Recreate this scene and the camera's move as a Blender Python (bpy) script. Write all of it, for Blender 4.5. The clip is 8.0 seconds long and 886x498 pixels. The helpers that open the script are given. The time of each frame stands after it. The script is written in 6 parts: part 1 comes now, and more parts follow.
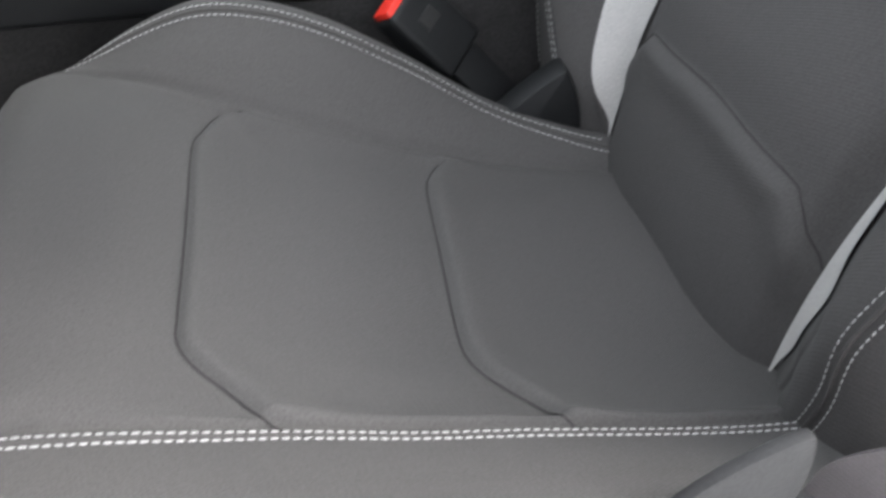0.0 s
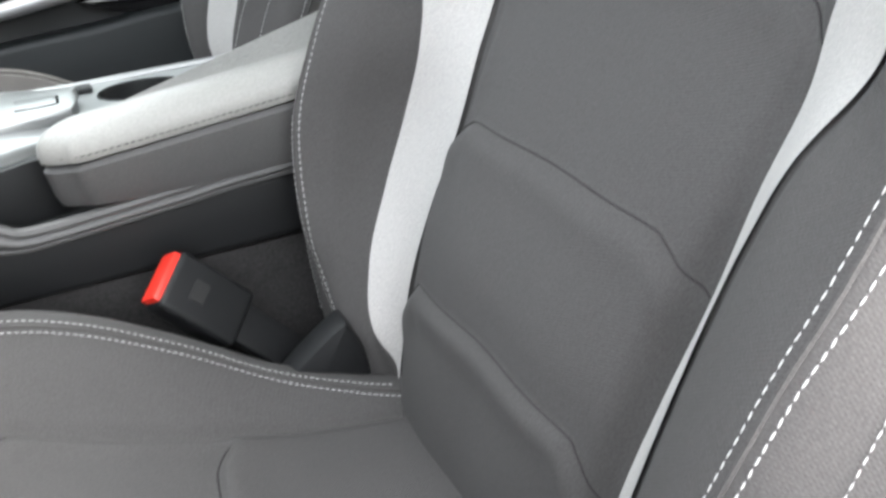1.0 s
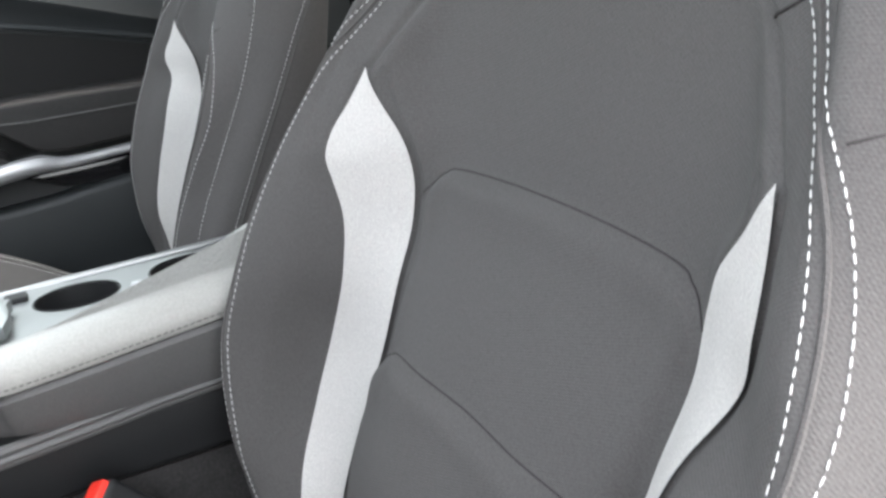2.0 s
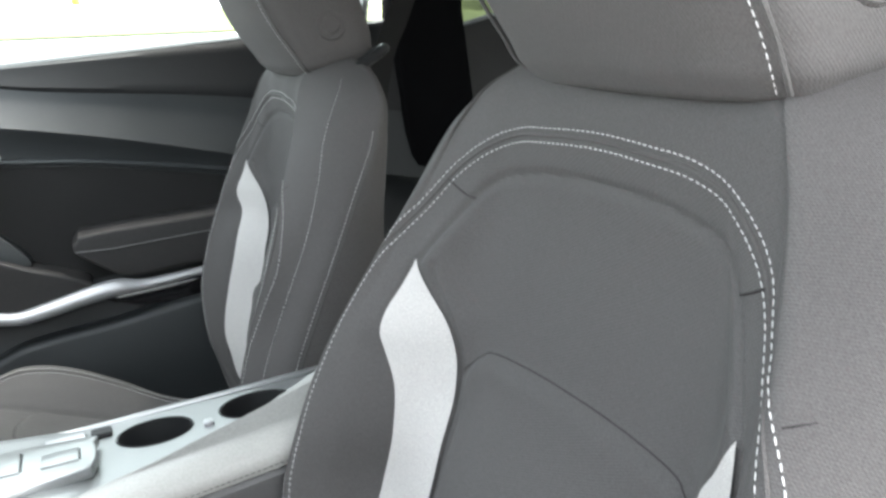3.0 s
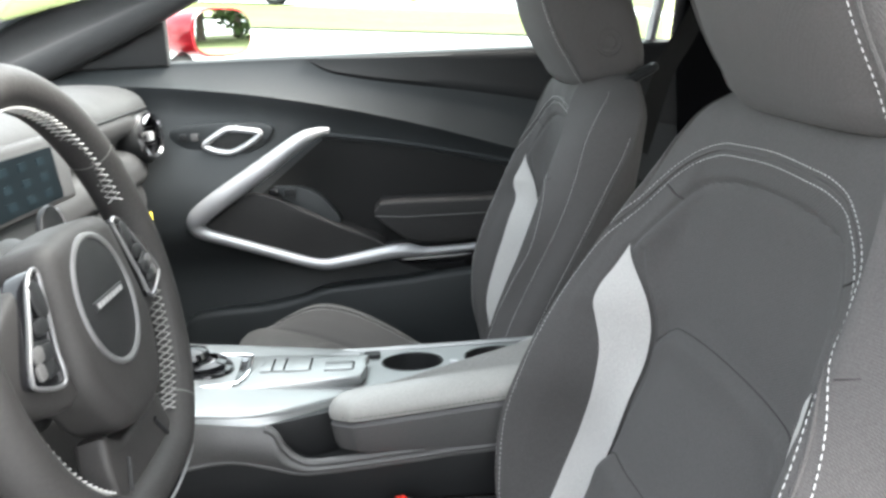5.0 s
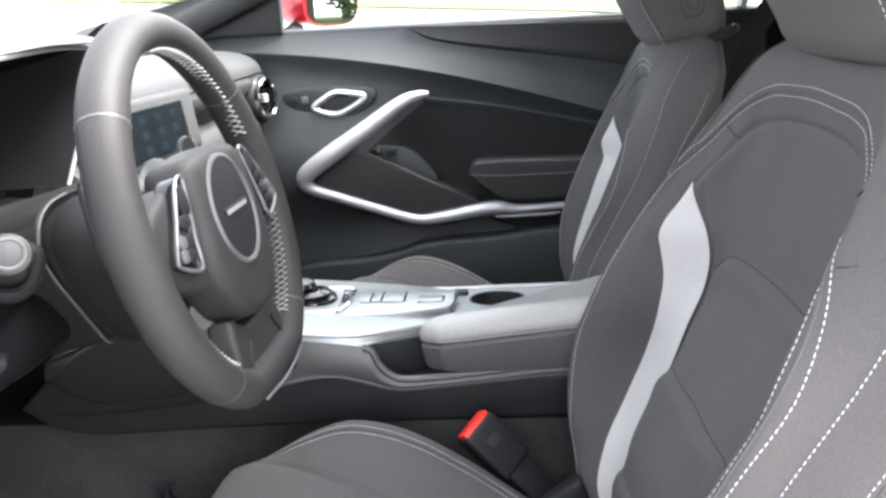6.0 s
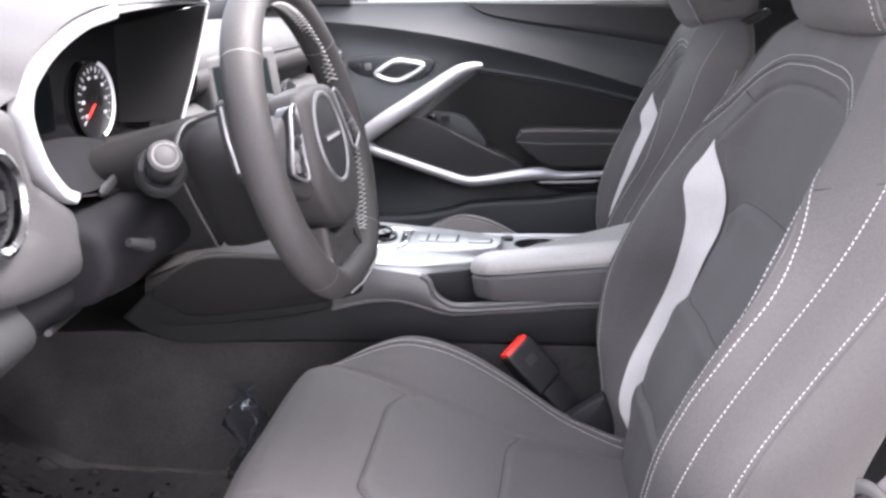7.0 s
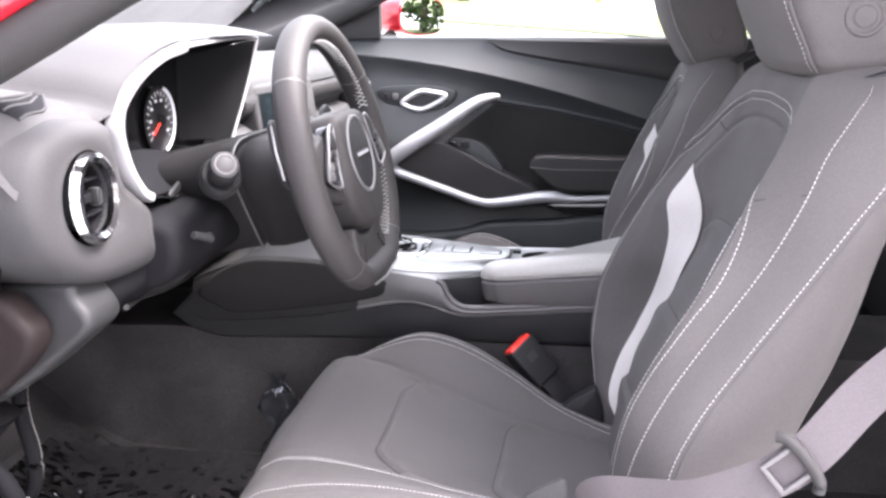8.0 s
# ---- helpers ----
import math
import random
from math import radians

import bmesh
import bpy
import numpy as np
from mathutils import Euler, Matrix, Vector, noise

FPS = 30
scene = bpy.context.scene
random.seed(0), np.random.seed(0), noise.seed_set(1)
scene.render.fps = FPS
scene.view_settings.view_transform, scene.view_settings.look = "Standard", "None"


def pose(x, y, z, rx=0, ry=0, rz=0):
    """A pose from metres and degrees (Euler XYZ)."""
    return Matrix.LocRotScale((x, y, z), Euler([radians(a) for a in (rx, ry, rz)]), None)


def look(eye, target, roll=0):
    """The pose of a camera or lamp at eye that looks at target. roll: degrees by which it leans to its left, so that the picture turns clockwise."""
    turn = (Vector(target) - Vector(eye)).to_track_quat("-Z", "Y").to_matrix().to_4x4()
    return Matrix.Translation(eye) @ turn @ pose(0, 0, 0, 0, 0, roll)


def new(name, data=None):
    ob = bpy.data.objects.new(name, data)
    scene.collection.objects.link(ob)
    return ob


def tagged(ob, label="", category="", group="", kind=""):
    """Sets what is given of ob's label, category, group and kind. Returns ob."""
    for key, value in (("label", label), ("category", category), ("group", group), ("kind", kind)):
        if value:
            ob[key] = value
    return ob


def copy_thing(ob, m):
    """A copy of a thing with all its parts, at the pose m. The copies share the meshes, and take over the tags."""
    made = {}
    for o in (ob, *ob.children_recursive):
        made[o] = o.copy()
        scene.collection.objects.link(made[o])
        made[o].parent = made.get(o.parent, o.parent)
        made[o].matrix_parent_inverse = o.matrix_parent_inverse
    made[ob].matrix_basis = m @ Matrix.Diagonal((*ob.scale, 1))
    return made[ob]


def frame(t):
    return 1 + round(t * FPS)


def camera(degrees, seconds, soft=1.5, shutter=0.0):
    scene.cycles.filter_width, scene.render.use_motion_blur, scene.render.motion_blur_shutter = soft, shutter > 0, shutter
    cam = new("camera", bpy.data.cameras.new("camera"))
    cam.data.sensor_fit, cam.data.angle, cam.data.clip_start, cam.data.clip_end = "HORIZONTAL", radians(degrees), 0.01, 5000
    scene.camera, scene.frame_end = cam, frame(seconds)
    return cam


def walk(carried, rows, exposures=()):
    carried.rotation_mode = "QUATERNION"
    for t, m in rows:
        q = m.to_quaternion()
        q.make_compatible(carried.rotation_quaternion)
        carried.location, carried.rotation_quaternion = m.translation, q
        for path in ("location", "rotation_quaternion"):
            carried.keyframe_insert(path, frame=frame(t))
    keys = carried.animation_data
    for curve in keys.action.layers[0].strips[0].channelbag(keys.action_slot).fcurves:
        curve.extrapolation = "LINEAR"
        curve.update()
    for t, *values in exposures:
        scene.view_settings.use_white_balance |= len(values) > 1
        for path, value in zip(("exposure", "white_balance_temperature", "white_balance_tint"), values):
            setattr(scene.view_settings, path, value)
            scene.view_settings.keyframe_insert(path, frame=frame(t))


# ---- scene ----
cam = camera(51.47, 8.0, soft=2.7, shutter=0.25)
# t, eye x y z, yaw, pitch, roll (car: front -x, passenger side +y)
PATH = [
    (0, -0.2903, -0.7880, 0.8104, -9.153, -37.121, 1.170),
    (0.5, -0.2696, -0.7765, 0.8294, -17.435, -32.239, 3.041),
    (1, -0.2469, -0.7612, 0.8630, -23.250, -27.736, 4.180),
    (1.5, -0.2228, -0.7547, 0.8979, -25.560, -24.523, 4.863),
    (2, -0.1980, -0.7512, 0.9308, -25.487, -21.325, 5.652),
    (2.2, -0.1992, -0.7595, 0.9488, -25.457, -20.178, 5.656),
    (3.3, -0.2061, -0.8260, 1.0408, -19.494, -14.743, 6.188),
    (3.5, -0.2000, -0.8348, 1.0483, -17.508, -14.114, 6.437),
    (4, -0.2029, -0.8758, 1.0487, -12.677, -12.992, 4.822),
    (4.5, -0.2044, -0.9230, 1.0357, -7.956, -13.201, 3.752),
    (5.8, -0.1679, -1.0669, 1.0265, 3.472, -15.256, 2.470),
    (6, -0.1739, -1.0878, 1.0103, 3.832, -14.942, 3.006),
    (6.5, -0.1819, -1.1668, 1.0005, 5.325, -15.250, 1.888),
    (7, -0.1821, -1.2554, 0.9979, 6.675, -15.751, 0.881),
    (7.5, -0.1611, -1.3410, 0.9997, 8.379, -15.213, 0.473),
    (8, -0.1468, -1.4130, 1.0081, 8.468, -13.843, 0.088),
]
walk(cam, [(t, pose(x, y, z, 90 + pitch, roll, yaw)) for t, x, y, z, yaw, pitch, roll in PATH],
     [(0.0, 3.75, 6600, 9), (0.5, 4.1, 6700, 9), (1.0, 4.36, 6750, 8), (1.5, 4.36, 6750, 9), (2.0, 4.25, 6700, 9), (3.5, 4.22, 6600, 5), (4.5, 3.92, 6650, 6), (6.0, 4.0, 6500, 13), (6.5, 4.08, 6500, 19), (8.0, 4.18, 6550, 22)])

# ---- light ----
SUN_EL, SUN_AZ = 55.0, 8.0
world = bpy.data.worlds.new("sky")
scene.world = world
world.use_nodes = True
wn = world.node_tree.nodes
sky = wn.new("ShaderNodeTexSky")
sky.sky_type, sky.sun_disc = "NISHITA", False
sky.sun_elevation, sky.sun_rotation = radians(SUN_EL), radians(90 - SUN_AZ)
sky.air_density, sky.dust_density, sky.ozone_density = 1.0, 6.0, 0.3
overcast = wn.new("ShaderNodeHueSaturation")
overcast.inputs["Saturation"].default_value = 0.3
world.node_tree.links.new(sky.outputs[0], overcast.inputs["Color"])
world.node_tree.links.new(overcast.outputs[0], wn["Background"].inputs[0])
wn["Background"].inputs[1].default_value = 0.15
sun = new("sun", bpy.data.lights.new("sun", "SUN"))
sun.data.energy, sun.data.angle, sun.data.color = 0.9, radians(25), (1.0, 0.99, 0.98)
sd = Vector((math.cos(radians(SUN_AZ)) * math.cos(radians(SUN_EL)), math.sin(radians(SUN_AZ)) * math.cos(radians(SUN_EL)), math.sin(radians(SUN_EL))))
sun.matrix_world = look(sd * 50, (0, 0, 0))

# ---- materials ----
def mat(name, color, rough=0.6, metal=0.0, grain=0.0, grain_scale=600.0, spots=0.0, spot_scale=9.0, bump=0.0, spec=0.5, clear=0.0, sheen=0.0):
    """A surface with fine grain, larger blotches and a bump from the grain."""
    m = bpy.data.materials.new(name)
    m.use_nodes = True
    n, l = m.node_tree.nodes, m.node_tree.links
    b = n["Principled BSDF"]
    b.inputs["Roughness"].default_value, b.inputs["Metallic"].default_value = rough, metal
    b.inputs["Specular IOR Level"].default_value = spec
    b.inputs["Coat Weight"].default_value = clear
    b.inputs["Coat Roughness"].default_value = 0.05
    b.inputs["Sheen Weight"].default_value = sheen
    b.inputs["Sheen Roughness"].default_value = 0.5
    tc = n.new("ShaderNodeTexCoord")
    fine, wide = n.new("ShaderNodeTexNoise"), n.new("ShaderNodeTexNoise")
    for t, s, d in ((fine, grain_scale, 2.0), (wide, spot_scale, 5.0)):
        t.inputs["Scale"].default_value, t.inputs["Detail"].default_value = s, d
        l.new(tc.outputs["Object"], t.inputs["Vector"])
    def ramp(src, amount):
        r = n.new("ShaderNodeMapRange")
        r.inputs[1].default_value, r.inputs[2].default_value = 0.3, 0.7
        r.inputs[3].default_value, r.inputs[4].default_value = 1 - amount, 1 + amount
        l.new(src.outputs["Fac"], r.inputs[0])
        return r.outputs[0]
    mul = n.new("ShaderNodeMath")
    mul.operation = "MULTIPLY"
    l.new(ramp(fine, grain), mul.inputs[0])
    l.new(ramp(wide, spots), mul.inputs[1])
    v = n.new("ShaderNodeVectorMath")
    v.operation = "SCALE"
    v.inputs[0].default_value = color
    l.new(mul.outputs[0], v.inputs["Scale"])
    l.new(v.outputs[0], b.inputs["Base Color"])
    rr = n.new("ShaderNodeMath")
    rr.operation = "MULTIPLY"
    rr.inputs[1].default_value = rough
    l.new(ramp(wide, min(0.25, spots + 0.06)), rr.inputs[0])
    l.new(rr.outputs[0], b.inputs["Roughness"])
    if bump:
        bp = n.new("ShaderNodeBump")
        bp.inputs["Strength"].default_value, bp.inputs["Distance"].default_value = bump, 0.0006
        l.new(fine.outputs["Fac"], bp.inputs["Height"])
        l.new(bp.outputs[0], b.inputs["Normal"])
    return m


def woven(name, color, rough=0.9, pitch=1300.0):
    """Fabric: two crossed diagonal thread waves over the grain."""
    m = mat(name, color, rough, 0, 0.15, 900, 0.07, 7, 0.0, 0.25, sheen=0.02)
    n, l = m.node_tree.nodes, m.node_tree.links
    tc = n["Texture Coordinate"]
    add = n.new("ShaderNodeMath")
    for i, turn in enumerate(((0.5, 0.3, 0.8), (-0.6, 0.4, -0.7))):
        mp = n.new("ShaderNodeMapping")
        mp.inputs["Rotation"].default_value = turn
        w = n.new("ShaderNodeTexWave")
        w.inputs["Scale"].default_value, w.inputs["Distortion"].default_value = pitch / 6.28, 1.0
        l.new(tc.outputs["Object"], mp.inputs[0])
        l.new(mp.outputs[0], w.inputs[0])
        l.new(w.outputs["Fac"], add.inputs[i])
    bp = n.new("ShaderNodeBump")
    bp.inputs["Strength"].default_value, bp.inputs["Distance"].default_value = 0.35, 0.0003
    l.new(add.outputs[0], bp.inputs["Height"])
    l.new(bp.outputs[0], n["Principled BSDF"].inputs["Normal"])
    return m


def plain(name, color, rough=0.5, metal=0.0, emit=0.0, trans=0.0):
    m = bpy.data.materials.new(name)
    m.use_nodes = True
    b = m.node_tree.nodes["Principled BSDF"]
    b.inputs["Base Color"].default_value = (*color, 1)
    b.inputs["Roughness"].default_value, b.inputs["Metallic"].default_value = rough, metal
    b.inputs["Transmission Weight"].default_value = trans
    if emit:
        b.inputs["Emission Color"].default_value, b.inputs["Emission Strength"].default_value = (*color, 1), emit
    return m


FABRIC = woven("dark_fabric", (0.062, 0.0595, 0.0585))
FABRIC_SIDE = woven("side_fabric", (0.0635, 0.0600, 0.0590), 0.87, 1400)
SEAM = mat("dark_seam", (0.036, 0.034, 0.034), 0.95, 0, 0.1, 900, 0.05, 9, 0.0, 0.05)
STRIPE = woven("light_stripe", (0.40, 0.388, 0.375), 0.8, 1500)
THREAD = mat("white_thread", (0.40, 0.40, 0.392), 0.7, 0, 0.1, 2500)
LACE = mat("white_lace", (0.27, 0.27, 0.265), 0.6, 0, 0.1, 2500)
LEATHER = mat("black_leather", (0.021, 0.020, 0.020), 0.62, 0, 0.1, 420, 0.08, 12, 0.35, 0.28)
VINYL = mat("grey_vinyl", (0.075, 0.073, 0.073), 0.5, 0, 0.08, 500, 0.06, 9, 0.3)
PLASTIC = mat("black_plastic", (0.0125, 0.0130, 0.0138), 0.5, 0, 0.1, 700, 0.08, 10, 0.3, 0.25)
DASH_SKIN = mat("soft_dash_skin", (0.030, 0.030, 0.031), 0.58, 0, 0.1, 600, 0.08, 8, 0.35, 0.17)
DOOR_SKIN = mat("door_skin", (0.020, 0.0225, 0.024), 0.48, 0, 0.08, 600, 0.06, 8, 0.25, 0.35)
DOOR_CLOTH = mat("door_cloth", (0.014, 0.0138, 0.0138), 0.9, 0, 0.15, 900, 0.08, 9, 0.3, 0.15)
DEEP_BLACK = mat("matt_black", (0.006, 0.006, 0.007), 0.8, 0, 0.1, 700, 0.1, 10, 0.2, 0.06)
BEZEL_SILVER = mat("bezel_silver", (0.24, 0.24, 0.25), 0.45, 0.4, 0.04, 900, 0.06, 14)
WHEEL_TRIM = mat("brushed_wheel_trim", (0.17, 0.17, 0.175), 0.38, 0.6, 0.04, 900, 0.06, 14)
GLOSS_BLACK = mat("gloss_black", (0.008, 0.008, 0.009), 0.12, 0, 0.0, 300, 0.1, 20)
SILVER = mat("satin_silver", (0.40, 0.40, 0.41), 0.42, 0.55, 0.04, 900, 0.06, 14)
CONSOLE_SILVER = mat("satin_console_paint", (0.27, 0.278, 0.278), 0.34, 0.6, 0.03, 900, 0.05, 14)
# armrest vinyl: the sky's sheen on the lid is put into this pale colour
SHEEN_VINYL = mat("sky_sheen_vinyl", (0.26, 0.255, 0.242), 0.45, 0, 0.08, 500, 0.06, 9, 0.3)
VENT_CHROME = mat("vent_chrome", (0.52, 0.52, 0.54), 0.14, 1.0, 0.0, 300, 0.05, 40)
CHROME = mat("chrome", (0.85, 0.86, 0.88), 0.08, 1.0, 0.0, 300, 0.03, 20)
CARPET = mat("carpet", (0.028, 0.027, 0.027), 1.0, 0, 0.22, 420, 0.5, 7, 0.6, 0.08)
RED_PLASTIC = mat("red_plastic", (0.75, 0.035, 0.022), 0.4, 0, 0.03, 500, 0.05, 40)
RED_PAINT = mat("red_paint", (0.45, 0.012, 0.025), 0.25, 0.2, 0.05, 900, 0.05, 6, clear=1.0)
WEBBING = woven("belt_webbing", (0.068, 0.061, 0.065), 0.6, 1800)
HEADLINER = mat("headliner", (0.055, 0.055, 0.056), 0.95, 0, 0.08, 500, 0.05, 6, 0.3)
PILLAR_TRIM = mat("grained_pillar_trim", (0.036, 0.037, 0.038), 0.75, 0, 0.12, 700, 0.08, 8, 0.3, 0.2)
SEAL = mat("black_seal", (0.004, 0.004, 0.0045), 0.95, 0, 0.15, 400, 0.2, 12, 0.2, 0.03)
RUBBER = mat("rubber", (0.014, 0.014, 0.014), 0.7, 0, 0.1, 300, 0.1, 10)
MIRROR = plain("mirror_glass", (0.9, 0.92, 0.92), 0.01, 1.0)
NEEDLE = plain("gauge_needle", (0.9, 0.04, 0.02), 0.4, 0, 0.06)
DIAL = plain("gauge_face", (0.012, 0.012, 0.014), 0.35)
MARK = plain("gauge_marks", (0.8, 0.82, 0.85), 0.5, 0, 0.02)
JAMB = mat("jamb_plastic", (0.0085, 0.0064, 0.0064), 0.65, 0, 0.08, 600, 0.08, 8, 0.3, 0.08)
SHROUD = mat("shroud_plastic", (0.0095, 0.0095, 0.0100), 0.58, 0, 0.1, 700, 0.08, 10, 0.3, 0.14)
SCREEN = mat("dark_screen", (0.003, 0.0045, 0.0055), 0.35, 0, 0.0, 200, 0.1, 30, 0.0, 0.03)
ICON = mat("screen_icons", (0.0052, 0.0085, 0.0105), 0.35, 0, 0.0, 200, 0.1, 30, 0.0, 0.03)
ASPHALT = mat("pale_asphalt", (0.27, 0.278, 0.285), 0.9, 0, 0.25, 60, 0.15, 0.3, 0.4)
GRASS = mat("grass", (0.085, 0.105, 0.026), 0.95, 0, 0.4, 6, 0.35, 0.25, 0.3)
LEAF = mat("leaves", (0.055, 0.085, 0.024), 0.8, 0, 0.3, 3, 0.3, 0.5)
BARK = mat("bark", (0.12, 0.09, 0.07), 0.95, 0, 0.4, 12, 0.2, 2)
SILVER_PAINT = mat("silver_paint", (0.15, 0.155, 0.165), 0.6, 0.0, 0.03, 300, 0.04, 2, 0.0, 0.2)
WHITE_PAINT = mat("white_paint", (0.45, 0.46, 0.48), 0.3, 0, 0.02, 300, 0.04, 2, clear=0.8)
YELLOW = mat("yellow_paint", (0.75, 0.55, 0.03), 0.5, 0, 0.05, 60, 0.1, 3)
GLASS_DARK = mat("tinted_glass", (0.02, 0.025, 0.03), 0.06, 0, 0, 300, 0.05, 2)
GLASS = bpy.data.materials.new("clear_glass")
GLASS.use_nodes = True
gn, gl = GLASS.node_tree.nodes, GLASS.node_tree.links
mixg, trg, glo = gn.new("ShaderNodeMixShader"), gn.new("ShaderNodeBsdfTransparent"), gn.new("ShaderNodeBsdfGlossy")
trg.inputs[0].default_value = (0.74, 0.80, 0.79, 1)
glo.inputs["Roughness"].default_value = 0.02
fr = gn.new("ShaderNodeFresnel")
fr.inputs[0].default_value = 1.07
gl.new(fr.outputs[0], mixg.inputs[0])
gl.new(trg.outputs[0], mixg.inputs[1])
gl.new(glo.outputs[0], mixg.inputs[2])
gl.new(mixg.outputs[0], gn["Material Output"].inputs[0])

CLEAR = GLASS.copy()
CLEAR.name = "windscreen_glass"
CLEAR.node_tree.nodes["Transparent BSDF"].inputs[0].default_value = (0.86, 0.90, 0.89, 1)
CLEAR.node_tree.nodes["Fresnel"].inputs[0].default_value = 1.015
FILM = GLASS.copy()
FILM.name = "clear_film"
FILM.node_tree.nodes["Transparent BSDF"].inputs[0].default_value = (0.90, 0.94, 0.93, 1)
FILM.node_tree.nodes["Fresnel"].inputs[0].default_value = 1.4
FILM.node_tree.nodes["Glossy BSDF"].inputs["Roughness"].default_value = 0.07
BAG_FILM = FILM.copy()
BAG_FILM.name = "dark_film"
BAG_FILM.node_tree.nodes["Transparent BSDF"].inputs[0].default_value = (0.88, 0.91, 0.94, 1)
BAG_FILM.node_tree.nodes["Fresnel"].inputs[0].default_value = 1.18
SIDE_GLASS = GLASS.copy()
SIDE_GLASS.name = "side_glass"
SIDE_GLASS.node_tree.nodes["Transparent BSDF"].inputs[0].default_value = (0.56, 0.62, 0.60, 1)
TINT = GLASS.copy()
TINT.name = "tinted_clear_glass"
TINT.node_tree.nodes["Transparent BSDF"].inputs[0].default_value = (0.08, 0.09, 0.09, 1)

# ---- building helpers ----
BASE = {}


def thing(name, base, label="", category="", group="", kind=""):
    e = new(name)
    e.location = base
    BASE[e.name] = Vector(base)
    return tagged(e, label, category, group, kind)


def part(name, bm, material, parent=None, label="", smooth=True, sharp=40):
    """One mesh object from a bmesh in car coordinates, under a thing or a part."""
    if parent is not None:
        bm.transform(Matrix.Translation(-BASE[parent.name]))
    bmesh.ops.recalc_face_normals(bm, faces=bm.faces[:])
    for f in bm.faces:
        f.smooth = smooth
    for e in bm.edges:
        if len(e.link_faces) == 2 and e.calc_face_angle(0) > radians(sharp):
            e.smooth = False
    me = bpy.data.meshes.new(name)
    bm.to_mesh(me)
    bm.free()
    me.materials.append(material)
    ob = new(name, me)
    if parent is not None:
        ob.parent = parent
        BASE[ob.name] = BASE[parent.name]
    else:
        BASE[ob.name] = Vector((0, 0, 0))
    return tagged(ob, label)


def single(name, bm, material, label, category, kind="", smooth=True, sharp=40):
    """A thing that is one mesh."""
    return tagged(part(name, bm, material, None, "", smooth, sharp), label, category, "", kind)


def curve(pts, n=8, closed=False):
    """Catmull-Rom through points of any dimension."""
    p = np.array(pts, float)
    k = len(p)
    out = []
    for i in range(k if closed else k - 1):
        if closed:
            a, b, c, d = p[(i - 1) % k], p[i], p[(i + 1) % k], p[(i + 2) % k]
        else:
            b, c = p[i], p[i + 1]
            a = p[i - 1] if i else 2 * b - c
            d = p[i + 2] if i + 2 < k else 2 * c - b
        for j in range(n):
            t = j / n
            out.append(0.5 * (2 * b + (c - a) * t + (2 * a - 5 * b + 4 * c - d) * t * t + (3 * b - a - 3 * c + d) * t ** 3))
    if not closed:
        out.append(p[-1])
    return np.array(out)


def tab(xs, ys):
    """A smooth function through a table."""
    xs, ys = np.array(xs, float), np.array(ys, float)
    g = np.gradient(ys, xs)
    def f(x):
        x = np.clip(np.asarray(x, float), xs[0], xs[-1])
        i = np.clip(np.searchsorted(xs, x) - 1, 0, len(xs) - 2)
        h = xs[i + 1] - xs[i]
        t = (x - xs[i]) / h
        return ((1 + 2 * t) * (1 - t) ** 2) * ys[i] + t * (1 - t) ** 2 * h * g[i] + t * t * (3 - 2 * t) * ys[i + 1] + t * t * (t - 1) * h * g[i + 1]
    return f


def grid(rows, wrap=False, caps=False):
    """A bmesh skin over rows of points (rows x columns x 3)."""
    bm = bmesh.new()
    vs = [[bm.verts.new(Vector(p)) for p in r] for r in rows]
    m = len(vs[0])
    for a, b in zip(vs[:-1], vs[1:]):
        for j in range(m if wrap else m - 1):
            k = (j + 1) % m
            bm.faces.new((a[j], a[k], b[k], b[j]))
    if caps:
        bm.faces.new(vs[0][::-1])
        bm.faces.new(vs[-1])
    return bm


def join(*bms):
    """Adds the later bmeshes to the first."""
    out = bms[0]
    for b in bms[1:]:
        me = bpy.data.meshes.new("tmp")
        b.to_mesh(me)
        b.free()
        out.from_mesh(me)
        bpy.data.meshes.remove(me)
    return out


def box(lo, hi, r=0.004, seg=2, m=None):
    bm = bmesh.new()
    bmesh.ops.create_cube(bm, size=1)
    lo, hi = Vector(lo), Vector(hi)
    for v in bm.verts:
        v.co = Vector([(lo[i] + hi[i]) / 2 + v.co[i] * (hi[i] - lo[i]) for i in range(3)])
    if r:
        bmesh.ops.bevel(bm, geom=bm.edges[:], offset=r, segments=seg, affect="EDGES", profile=0.6)
    if m is not None:
        bm.transform(m)
    return bm


def prism(pts, axis, a, b, r=0.003, seg=2):
    """A polygon in the plane across an axis, from a to b along it, with rounded edges."""
    bm = bmesh.new()
    def at(p, h):
        c = [0, 0, 0]
        k = [i for i in range(3) if i != axis]
        c[k[0]], c[k[1]], c[axis] = p[0], p[1], h
        return Vector(c)
    lo = [bm.verts.new(at(p, a)) for p in pts]
    hi = [bm.verts.new(at(p, b)) for p in pts]
    n = len(pts)
    bm.faces.new(lo[::-1])
    bm.faces.new(hi)
    for i in range(n):
        bm.faces.new((lo[i], lo[(i + 1) % n], hi[(i + 1) % n], hi[i]))
    bmesh.ops.recalc_face_normals(bm, faces=bm.faces[:])
    if r:
        rim = [e for e in bm.edges if abs((e.verts[0].co - e.verts[1].co)[axis]) < 1e-6]
        bmesh.ops.bevel(bm, geom=rim, offset=r, segments=seg, affect="EDGES", profile=0.5, clamp_overlap=True)
    return bm


